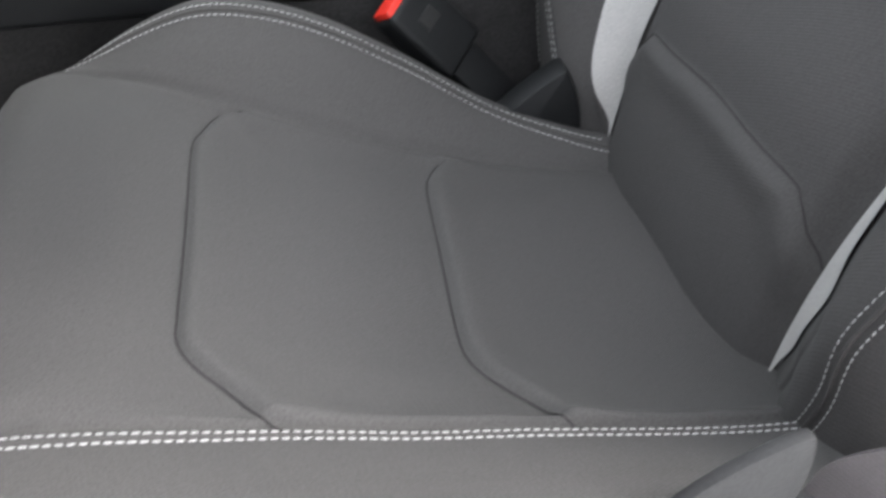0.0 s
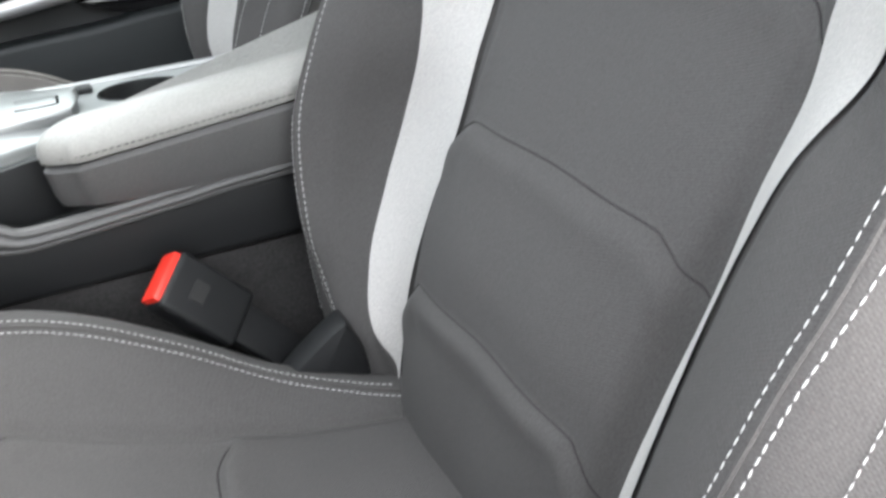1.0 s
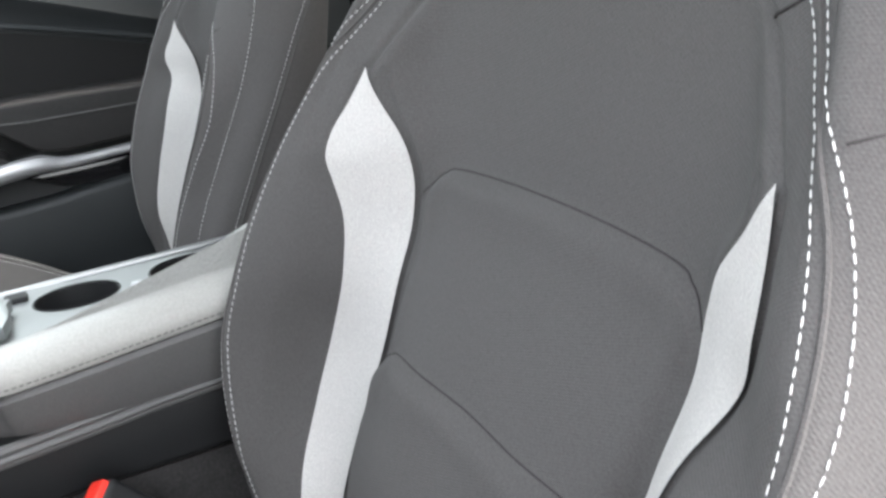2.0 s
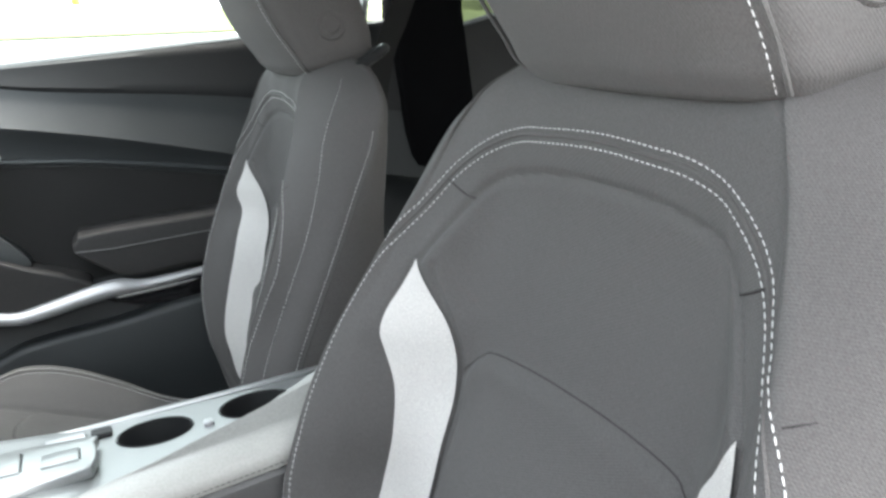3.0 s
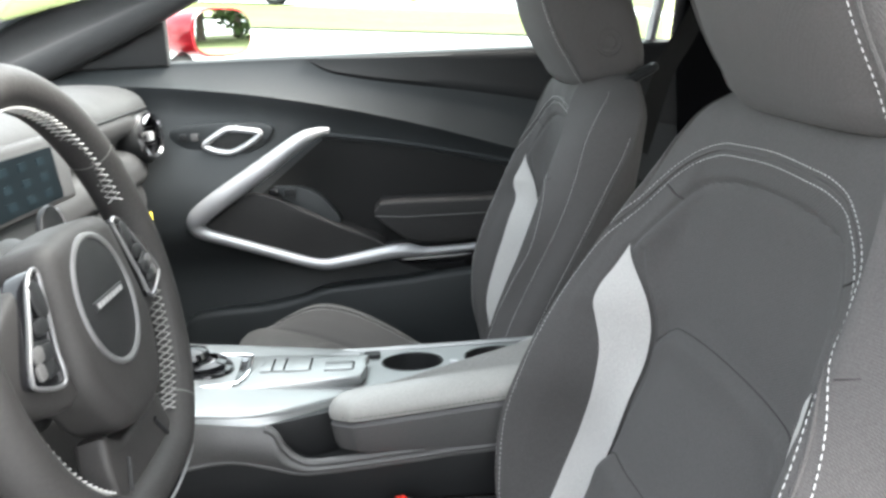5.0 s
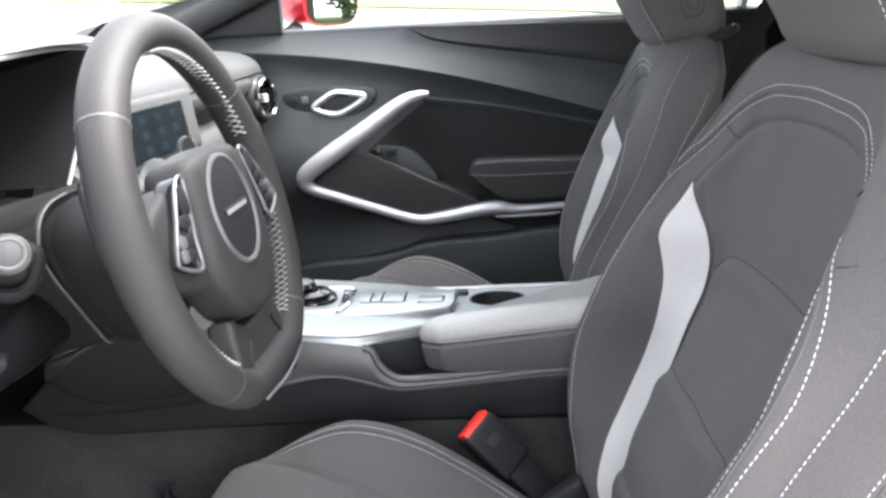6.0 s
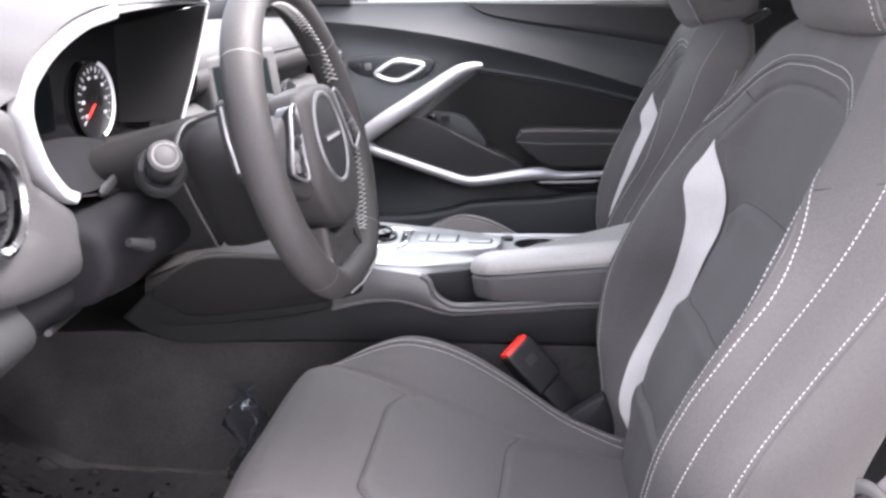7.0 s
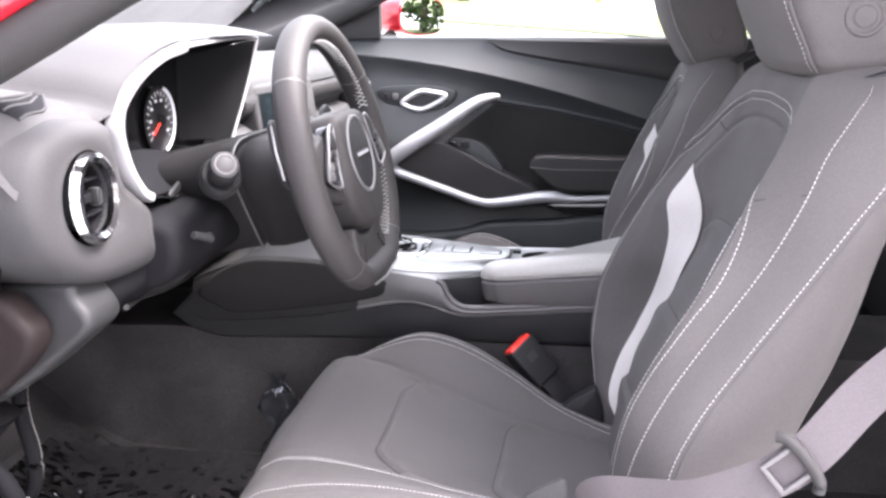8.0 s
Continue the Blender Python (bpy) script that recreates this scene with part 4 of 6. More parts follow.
dv = part("defroster_vent", grid([[slot_at(u, v, 0.0012) for v in np.linspace(0, 1, 6)] for u in np.linspace(0, 1, 12)]), DEEP_BLACK, dash, "slotted side window vent")
part("slot_frame", tube([slot_at(u, v, 0.001) for u, v in [(a, 0.0) for a in np.linspace(1, 0, 8)] + [(a, 1.0) for a in np.linspace(0, 1, 8)]], 0.0013, 6), DASH_SKIN, dv)
for v in (0.3, 0.6):
    part("slot_bar", tube([slot_at(u, v, 0.0012) for u in np.linspace(0.12, 0.98, 8)], 0.0011, 6), DASH_SKIN, dv)
# gauge binnacle
BEZ = [(-0.568, -0.560, 0.838), (-0.566, -0.583, 0.849), (-0.565, -0.606, 0.874), (-0.565, -0.618, 0.905), (-0.565, -0.616, 0.924), (-0.565, -0.604, 0.938), (-0.566, -0.568, 0.958), (-0.568, -0.512, 0.975), (-0.570, -0.450, 0.984)]
LIP = [(-0.570, -0.450, 0.984), (-0.575, -0.38, 0.987), (-0.584, -0.26, 0.990), (-0.594, -0.162, 0.987)]
bl = curve(BEZ, 6)
bo = [Vector((0, p[1] + 0.40, (p[2] - 0.905) * 1.6)).normalized() for p in bl]
part("bezel", grid([[Vector(p) + o * w + Vector((h, 0, 0)) for w, h in ((0.0065, -0.012), (0.0065, 0.0), (0.0050, 0.003), (0.0, 0.0030), (-0.0060, 0.001), (-0.0075, -0.003), (-0.0075, -0.012))] for p, o in zip(bl, bo)]), BEZEL_SILVER, dash, "satin silver gauge bezel")
part("hood_edge", tube(curve(LIP, 5), 0.0028, 8), SILVER, dash, "thin silver hood edge")
bz = np.concatenate([bl, curve(LIP, 6)[1:]])
inner = [[tuple(p) for p in bz], [(-0.70, -0.39 + (p[1] + 0.39) * 0.86, 0.90 + (p[2] - 0.90) * 0.72) for p in bz]]
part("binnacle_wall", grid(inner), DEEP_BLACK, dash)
part("bezel_right", tube(curve([(-0.594, -0.160, 0.986), (-0.606, -0.178, 0.92), (-0.622, -0.200, 0.853)], 5), 0.0022, 8), SILVER, dash)
part("binnacle_right_wall", grid([[(-0.594, -0.160, 0.986), (-0.622, -0.200, 0.853)], [(-0.70, -0.19, 0.965), (-0.70, -0.20, 0.85)]]), PLASTIC, dash)
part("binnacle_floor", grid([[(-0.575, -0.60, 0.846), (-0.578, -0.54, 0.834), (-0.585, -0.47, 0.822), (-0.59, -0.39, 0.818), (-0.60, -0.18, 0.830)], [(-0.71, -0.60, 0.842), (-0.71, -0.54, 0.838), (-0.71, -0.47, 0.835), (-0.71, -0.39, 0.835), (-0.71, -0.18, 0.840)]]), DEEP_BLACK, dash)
crest = curve([(-0.600, -0.600, 0.856), (-0.622, -0.550, 0.868), (-0.632, -0.500, 0.873), (-0.630, -0.440, 0.870), (-0.622, -0.390, 0.858), (-0.612, -0.340, 0.836)], 5)
foot = curve([(-0.574, -0.598, 0.848), (-0.582, -0.550, 0.838), (-0.590, -0.500, 0.830), (-0.594, -0.440, 0.826), (-0.598, -0.390, 0.824), (-0.602, -0.340, 0.824)], 5)
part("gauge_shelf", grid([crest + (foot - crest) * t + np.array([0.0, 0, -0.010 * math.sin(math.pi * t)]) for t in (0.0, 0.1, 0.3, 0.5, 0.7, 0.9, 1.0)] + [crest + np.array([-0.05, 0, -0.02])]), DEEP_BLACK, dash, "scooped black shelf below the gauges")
part("shelf_fin", tube(curve([(-0.584, -0.490, 0.826), (-0.592, -0.450, 0.829), (-0.602, -0.400, 0.836), (-0.608, -0.350, 0.840)], 6), [0.002] + [0.0058] * 16 + [0.004, 0.002], 8, 0.6), PLASTIC, dash)
cluster = part("gauge_panel", box((-0.712, -0.60, 0.835), (-0.700, -0.18, 0.975), 0.003), GLOSS_BLACK, dash, "black instrument panel")
for y, ang in ((-0.266, 215), (-0.480, 235)):
    gm = Matrix.Translation((-0.699, y, 0.884)) @ Matrix(((0, 0, 1, 0), (1, 0, 0, 0), (0, 1, 0, 0), (0, 0, 0, 1)))
    dial = part("gauge", lathe([(0.0, 0.004), (0.040, 0.004), (0.042, 0.003)], gm, 40), DIAL, cluster, "round dial with a red needle")
    part("gauge_ring", grid([[gm @ Vector((q * math.cos(a), q * math.sin(a), h)) for a in np.linspace(radians(-75), radians(75), 30)] for q, h in ((0.0405, 0.0045), (0.0415, 0.007), (0.0440, 0.007), (0.045, 0.0045))]), MARK, dial)
    part("gauge_ring", grid([[gm @ Vector((q * math.cos(a), q * math.sin(a), h)) for a in np.linspace(radians(80), radians(280), 30)] for q, h in ((0.0405, 0.0045), (0.042, 0.006), (0.045, 0.0045))]), PLASTIC, dial)
    for k in range(19):
        a = radians(-40 + 260 * k / 18)
        r1 = 0.0375
        r0 = 0.033 if k % 2 else 0.031
        part("tick", box((r0, -0.0006, 0.0042), (r1, 0.0006, 0.0048), 0, 1, gm @ Matrix.Rotation(a, 4, "Z")), MARK, dial)
    for k in range(8):
        a = radians(-35 + 250 * k / 7)
        part("number_bar", box((-0.003, -0.0018, 0.0042), (0.003, 0.0018, 0.0048), 0, 1, gm @ Matrix.Translation((0.0265 * math.cos(a), 0.0265 * math.sin(a), 0))), MARK, dial)
    part("needle", box((-0.006, -0.0013, 0.006), (0.030, 0.0013, 0.008), 0.0005, 1, gm @ Matrix.Rotation(radians(ang), 4, "Z")), NEEDLE, dial)
    part("needle_hub", lathe([(0, 0.010), (0.006, 0.010), (0.008, 0.004)], gm, 20), PLASTIC, dial)
part("info_screen", box((-0.701, -0.415, 0.862), (-0.697, -0.350, 0.925), 0.002), SCREEN, cluster)
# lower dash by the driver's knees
# knee panel: matt black carries the shade of its recess in the colour
part("knee_panel", grid([[(x, y, z) for x, z in curve([(-0.66, 0.805), (-0.615, 0.800), (-0.588, 0.785), (-0.578, 0.764), (-0.590, 0.738), (-0.66, 0.690), (-0.75, 0.655)], 4)] for y in np.linspace(-0.690, -0.17, 20)]), DEEP_BLACK, dash, "panel below the column, blackened for its recess shade")
part("knee_bolster", prism(curve([(-0.60, 0.788), (-0.578, 0.772), (-0.566, 0.750), (-0.585, 0.728), (-0.66, 0.672), (-0.72, 0.66), (-0.74, 0.76)], 4, True), 1, -0.700, -0.640, 0.014, 4), PLASTIC, dash, "grey knee panel at the door end")
part("jamb_panel", prism(curve([(-0.640, 0.785), (-0.605, 0.765), (-0.596, 0.745), (-0.615, 0.715), (-0.68, 0.665), (-0.74, 0.655), (-0.76, 0.76)], 4, True), 1, -0.742, -0.704, 0.010, 3), JAMB, dash, "dark brownish jamb panel under the dash end")
part("dash_end_cap", prism(curve([(-0.64, 0.905), (-0.622, 0.86), (-0.625, 0.79), (-0.68, 0.70), (-0.85, 0.66), (-0.90, 0.88), (-0.75, 0.91)], 4, True), 1, -0.744, -0.730, 0.006, 3), JAMB, dash, "smooth dash end cover")
part("knee_edge", tube([(-0.585, -0.60, 0.735), (-0.66, -0.42, 0.69), (-0.72, -0.25, 0.672)], 0.003, 8), PLASTIC, dash)
part("centre_panel", prism(curve([(-0.665, 0.86), (-0.655, 0.80), (-0.685, 0.72), (-0.715, 0.655), (-0.78, 0.60), (-0.90, 0.60), (-0.90, 0.86)], 3, True), 1, -0.125, 0.160, 0.008, 2), DASH_SKIN, dash, "dark middle dash panel above the console")
# middle screen and far vents
screen = thing("centre_screen", (-0.63, 0.06, 0.84), "black touch screen standing on the dashboard", "screen")
sm = Matrix.Translation((-0.632, 0.055, 0.880)) @ Euler((0, radians(-8), radians(-4))).to_matrix().to_4x4()
part("screen_body", box((-0.034, -0.112, -0.048), (0.004, 0.140, 0.036), 0.008, 3, sm), DASH_SKIN, screen, "grey rounded screen surround")
glass = part("screen_glass", box((0.0, -0.102, -0.042), (0.0048, 0.100, 0.022), 0.001, 1, sm), SCREEN, screen)
for i in range(4):
    for j in range(3):
        part("screen_icon", box((0.0044, -0.082 + 0.045 * i, -0.034 + 0.019 * j), (0.0052, -0.062 + 0.045 * i, -0.025 + 0.019 * j), 0, 1, sm), ICON, glass)
part("screen_foot", box((-0.05, -0.06, -0.08), (-0.01, 0.06, -0.045), 0.008, 2, sm), PLASTIC, screen)
fv = Matrix.Translation((-0.630, 0.628, 0.857)) @ Vector((0.95, -0.20, 0.05)).to_track_quat("Z", "Y").to_matrix().to_4x4()
vent2 = thing("air_vent", (-0.63, 0.630, 0.858), "round silver air vent at the dash end beside the far door", "air vent")
part("vent_housing", lathe([(0.040, -0.004), (0.046, -0.010), (0.048, -0.030), (0.046, -0.075)], fv, 36), PLASTIC, vent2)
part("vent_ring", lathe([(0.031, -0.006), (0.031, 0.002), (0.035, 0.005), (0.0385, 0.0035), (0.0405, -0.004)], fv, 40), VENT_CHROME, vent2, "polished vent ring")
part("vent_bowl", lathe([(0.0, -0.022), (0.027, -0.022), (0.031, -0.006)], fv, 30), DEEP_BLACK, vent2)
for k in range(3):
    h = 0.015 * (k - 1)
    w = math.sqrt(0.029 ** 2 - h * h)
    part("vent_slat", box((-w, h - (0.004 if k == 1 else 0.001), -0.016), (w, h + (0.004 if k == 1 else 0.001), -0.006), 0.0008, 1, fv), DEEP_BLACK, vent2)
part("vent_knob", box((-0.008, -0.008, -0.010), (0.008, 0.008, 0.001), 0.003, 2, fv), SILVER, vent2)


# ---- centre console ----
console = thing("centre_console", (-0.3, CAR, 0.53), "dark centre console with padded armrest, cup holders and silver shift panel", "console")
prof = curve([(-0.780, 0.560), (-0.740, 0.534), (-0.690, 0.523)], 4).tolist() + [[-0.50, 0.532], [0.22, 0.545], [0.22, 0.598]] + curve([(-0.20, 0.590), (-0.295, 0.586), (-0.318, 0.592), (-0.333, 0.606), (-0.350, 0.622), (-0.400, 0.634), (-0.50, 0.654), (-0.60, 0.660), (-0.664, 0.652), (-0.735, 0.604)], 4).tolist()
part("console_body", prism(prof, 1, -0.098, 0.133, 0.006, 3), PLASTIC, console, "black console body")
part("side_pad", prism(curve([(-0.730, 0.602), (-0.664, 0.650), (-0.59, 0.657), (-0.503, 0.650), (-0.428, 0.630), (-0.424, 0.615), (-0.455, 0.600), (-0.56, 0.580), (-0.665, 0.568), (-0.70, 0.578)], 5, True), 1, -0.106, -0.095, 0.006, 3), DOOR_CLOTH, console, "soft knee pad")
FX = [-0.475, -0.42, -0.385, -0.347, -0.335, -0.322, -0.297, -0.20, -0.118, 0.20]
FTOP = [0.648, 0.642, 0.638, 0.631, 0.611, 0.598, 0.592, 0.600, 0.608, 0.622]
FLOW = [0.585, 0.597, 0.599, 0.590, 0.586, 0.583, 0.582, 0.590, 0.597, 0.610]
fl = curve(list(zip(FX, FTOP, FLOW)), 6)
part("flank", grid([[(x, -0.099 - (0.012 if x > -0.40 else 0.012 * min(1.0, (x + 0.475) / 0.075)) * math.sin(math.pi * (0.12 + 0.7 * t)), a + (b - a) * t) for t in np.linspace(0, 1, 9)] for x, a, b in fl]), VINYL, console, "satin grey console flank")
part("ledge", tube([(x, -0.1035, b - 0.001) for x, a, b in fl], 0.0028, 8), VINYL, console)
part("front_ledge", tube(curve([(-0.735, -0.100, 0.556), (-0.70, -0.102, 0.552), (-0.56, -0.102, 0.566), (-0.475, -0.103, 0.584)], 6), 0.0013, 8), PLASTIC, console)
part("tray_lip", tube([(x, -0.105, a + 0.001) for x, a, b in fl[17:]], 0.0042, 8), VINYL, console, "smooth grey tray edge")
SHELL = ((-0.74, -0.101, 0.598, 0.622), (-0.66, -0.101, 0.636, 0.652), (-0.60, -0.101, 0.644, 0.658), (-0.50, -0.101, 0.638, 0.655), (-0.42, -0.101, 0.626, 0.649), (-0.38, -0.097, 0.624, 0.645), (-0.345, -0.087, 0.622, 0.642), (-0.315, -0.070, 0.620, 0.639), (-0.285, -0.050, 0.618, 0.636), (-0.255, -0.030, 0.616, 0.632))
SHELL = [tuple(r) for r in curve(SHELL, 4)]
for k, (nm, rng, mm, lb) in enumerate((("front_shell", SHELL[:14], DOOR_CLOTH, "dark soft front of the console"), ("top_shell", SHELL[13:], CONSOLE_SILVER, "satin silver upper shell"))):
    part(nm, grid([[(x, y, z) for y, z in curve([(y0, zb), (y0 + 0.006, zt - 0.007), (y0 + 0.026, zt), (0.09, zt), (0.122, zt - 0.006), (0.130, zb - 0.02)], 5)] for x, y0, zb, zt in rng]), mm, console, lb)
part("tray_wall", prism(curve([(-0.352, -0.094), (-0.30, -0.060), (-0.20, -0.004), (-0.15, 0.002), (-0.15, -0.01), (-0.25, -0.05)], 3, True), 2, 0.585, 0.632, 0.002), PLASTIC, console)
# armrest lid, its front edge cut aslant beside the cup holders
OUT = curve([(-0.240, -0.112), (-0.266, -0.106), (-0.282, -0.094), (-0.276, -0.082), (-0.250, -0.072), (-0.212, -0.060), (-0.160, -0.044), (-0.107, -0.024), (-0.070, -0.004), (-0.02, 0.006), (0.10, 0.010), (0.16, 0.008), (0.17, -0.05), (0.16, -0.108), (0.10, -0.112), (-0.10, -0.112)], 6, True)


def lid_groove(x):
    return 0.635 + 0.10 * (x + 0.287) + min(0.05, 1.6 * max(0.0, x + 0.075) ** 2)


def lid_rows(levels):
    rows = []
    for base, dz, g in levels:
        ring = []
        for p in OUT:
            ex, ey = max(-1, min(1, (p[0] + 0.06) / 0.20)), max(-1, min(1, (p[1] + 0.085 - 0.12 * max(0, p[0] + 0.28)) / 0.026))
            z = dz if base == 0 else lid_groove(p[0]) + dz - 0.007 * min(1, max(0, (p[1] + 0.10) / 0.07)) * (dz > 0.01)
            ring.append((p[0] + g * ex, p[1] + g * ey, z))
        rows.append(ring)
    return rows


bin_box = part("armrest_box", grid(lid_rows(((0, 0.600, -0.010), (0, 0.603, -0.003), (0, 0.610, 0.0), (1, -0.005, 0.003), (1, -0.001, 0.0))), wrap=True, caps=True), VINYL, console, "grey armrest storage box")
# lid lighter than its box: sky reflection painted into the vinyl
lid = part("armrest", grid(lid_rows(((1, 0.0, 0.0), (1, 0.0015, 0.0035), (1, 0.006, 0.0045), (1, 0.014, 0.0035), (1, 0.020, 0.0), (1, 0.0245, -0.006), (1, 0.0275, -0.014), (1, 0.029, -0.022))), wrap=True, caps=True), SHEEN_VINYL, console, "padded grey armrest lid, paled for the sky's sheen")
p = np.array([(x, y, lid_groove(x) + 0.006) for x, y in curve([(0.10, -0.1170), (-0.10, -0.1170), (-0.240, -0.1168), (-0.268, -0.1105), (-0.285, -0.097)], 10)])
part("stitching", stitches(p, np.tile([-0.3, -0.9, 0.2], (len(p), 1)), 0.005, 0.004, 0.0005), VINYL, lid)
# cup holder deck with two real holes
DZ = 0.632
bm = bmesh.new()
def loop(bm, pts, z):
    vs = [bm.verts.new((x, y, z)) for x, y in pts]
    return [bm.edges.new((vs[i], vs[(i + 1) % len(vs)])) for i in range(len(vs))]
CUPS = ((-0.199, 0.066, 0.033), (-0.098, 0.072, 0.034))
eds = loop(bm, curve([(-0.285, -0.050), (-0.285, 0.104), (-0.20, 0.110), (0.02, 0.114), (0.03, 0.02), (-0.10, -0.02), (-0.22, -0.060)], 5, True), DZ)
for x, y, r in CUPS:
    eds += loop(bm, [(x + r * 1.08 * math.cos(a), y + r * 0.84 * math.sin(a)) for a in np.linspace(0, 2 * math.pi, 33)[:-1]], DZ)
bmesh.ops.triangle_fill(bm, use_beauty=True, edges=eds)
deck = part("cup_deck", bm, CONSOLE_SILVER, console, "smooth deck round the cup holders")
for x, y, r in CUPS:
    part("cup_holder", grid([[(x + q * 1.08 * math.cos(a), y + q * 0.84 * math.sin(a), h) for a in np.linspace(0, 2 * math.pi, 33)[:-1]] for q, h in ((r * 1.05, DZ + 0.0005), (r * 1.025, DZ + 0.0015), (r, DZ - 0.001), (r * 0.95, DZ - 0.04), (r * 0.9, DZ - 0.05), (0.002, DZ - 0.05))], wrap=True), PLASTIC, deck, "deep black cup holder")
part("cup_divider", box((-0.154, 0.046, DZ - 0.015), (-0.144, 0.058, DZ + 0.005), 0.003, 2), SILVER, deck)
part("deck_rim", tube(curve([(-0.40, 0.112, 0.634), (-0.262, 0.114, 0.6315), (-0.20, 0.116, 0.632), (-0.05, 0.118, 0.634), (0.10, 0.116, 0.640)], 6), 0.0035, 8), CONSOLE_SILVER, console)
# shift panel
panel = part("shift_panel", prism(curve([(-0.475, -0.040), (-0.285, -0.008), (-0.256, 0.004), (-0.254, 0.050), (-0.270, 0.066), (-0.47, 0.086), (-0.50, 0.07), (-0.505, -0.02)], 3, True), 2, 0.634, 0.6465, 0.003), CONSOLE_SILVER, console, "satin silver shift panel")
part("boot_frame", tube(curve([(-0.490, -0.022, 0.648), (-0.41, -0.020, 0.648), (-0.390, 0.0, 0.6475), (-0.388, 0.055, 0.6475), (-0.40, 0.076, 0.648), (-0.49, 0.080, 0.648)], 5), 0.003, 8), CHROME, panel, "bright frame round the boot")
part("boot_well", prism(curve([(-0.490, -0.018), (-0.412, -0.016), (-0.394, 0.002), (-0.392, 0.052), (-0.404, 0.072), (-0.49, 0.076)], 3, True), 2, 0.6455, 0.6478, 0.001), GLOSS_BLACK, panel)
boot = part("shift_boot", lathe([(0.036, 0.0), (0.034, 0.006), (0.026, 0.008), (0.028, 0.013), (0.018, 0.016)], Matrix.Translation((-0.440, 0.030, 0.6475)), 20), GLOSS_BLACK, panel, "folded glossy shift boot")
part("shift_knob", lathe([(0.012, 0.0), (0.021, 0.004), (0.025, 0.011), (0.022, 0.018), (0.012, 0.022), (0.0, 0.023)], Matrix.Translation((-0.452, 0.030, 0.659)) @ Matrix.Scale(0.85, 4), 24), GLOSS_BLACK, panel, "glossy black shift knob")
part("chrome_collar", lathe([(0.022, 0.0), (0.026, 0.003), (0.022, 0.006)], Matrix.Translation((-0.446, 0.030, 0.657)) @ Matrix.Scale(0.8, 4), 24), SILVER, panel)
for x0, x1, y0, y1 in ((-0.374, -0.362, 0.020, 0.062), (-0.360, -0.348, 0.020, 0.062), (-0.346, -0.318, 0.018, 0.060), (-0.300, -0.268, 0.014, 0.040)):
    part("button", box((x0, y0, 0.6455), (x1, y1, 0.6485), 0.0012, 2), CONSOLE_SILVER, panel)
    part("button_gap", box((x1, y0 + 0.002, 0.6455), (x1 + 0.0022, y1 - 0.002, 0.6473), 0, 1), GLOSS_BLACK, panel)
for x0, x1, mm in ((-0.302, -0.262, SILVER), (-0.258, -0.238, PLASTIC)):
    part("mode_switch", box((x0, 0.082, 0.630), (x1, 0.098, 0.6375), 0.003, 2), mm, console)

# belt buckle beside the driver seat
bk = thing("seat_belt_buckle", (-0.17, -0.155, 0.47), "black seat belt buckle with a red release button", "belt buckle")
ax = Vector((0.060, -0.004, -0.066)).normalized()
bu = Vector((0.033, 0.026, 0.012)).normalized()
bu = (bu - ax * bu.dot(ax)).normalized()
bw = ax.cross(bu)
BM_ = Matrix.Translation((-0.2275, -0.145, 0.5535)) @ Matrix((bu, bw, ax)).transposed().to_4x4()
part("buckle_body", box((-0.023, -0.013, 0.002), (0.023, 0.013, 0.068), 0.005, 3, BM_), PLASTIC, bk)
part("release_button", box((-0.020, -0.0105, -0.003), (0.020, 0.0105, 0.010), 0.003, 2, BM_), RED_PLASTIC, bk, "bright red release button")
part("buckle_strap", box((-0.016, -0.006, 0.062), (0.016, 0.006, 0.130), 0.004, 2, BM_), PLASTIC, bk)
part("raised_mark", box((-0.008, 0.0125, 0.020), (0.008, 0.0138, 0.032), 0.0005, 1, BM_), RUBBER, bk)
part("hinge_cover", prism(curve([(-0.168, 0.474), (-0.122, 0.512), (-0.110, 0.509), (-0.100, 0.470), (-0.11, 0.43), (-0.16, 0.44)], 4, True), 1, -0.212, -0.186, 0.004, 2), PLASTIC, seat, "dark plastic hinge cover")

# ---- far door ----
door = thing("door_1", (-0.2, 0.73, 0.3), "closed passenger door with dark panels and a silver grab handle", "door", kind="structure")
CREASE = tab([-0.90, -0.686, -0.52, -0.342, -0.15, -0.005, 0.20, 0.36], [0.940, 0.938, 0.921, 0.890, 0.842, 0.798, 0.735, 0.69])


def door_y(x, z):
    zc = float(CREASE(x))
    if z > zc:
        return 0.745 - 0.040 * (min(1.0, (0.972 - z) / max(0.01, 0.972 - zc))) ** 1.6
    t = zc - z
    rec = 0.705 + 0.030 * (1 - math.exp(-(t / 0.026) ** 1.3))
    low = min(1.0, max(0.0, (0.62 - z) / 0.12))
    f = min(1.0, max(0.0, (-0.30 - x) / 0.18))
    f = f * f * (3 - 2 * f)
    return rec - 0.012 * min(1, t / 0.25) - 0.018 * low * low - 0.058 * f * min(1.0, t / 0.19) * (1 - min(1.0, max(0.0, (0.66 - z) / 0.05)) * 0.8)


rows = []
for x in np.linspace(-0.88, 0.34, 100):
    zc = float(CREASE(x))
    zz = np.concatenate([np.linspace(0.972, zc + 0.002, 14), zc - np.array([0.0, 0.003, 0.007, 0.012, 0.02, 0.035]), np.linspace(zc - 0.05, 0.28, 22)])
    rows.append([(x, 0.80, 0.962), (x, 0.775, 0.974), (x, 0.755, 0.977)] + [(x, door_y(x, z), z) for z in zz])
part("door_panel", grid(rows), DOOR_SKIN, door, "soft dark upper door panel")
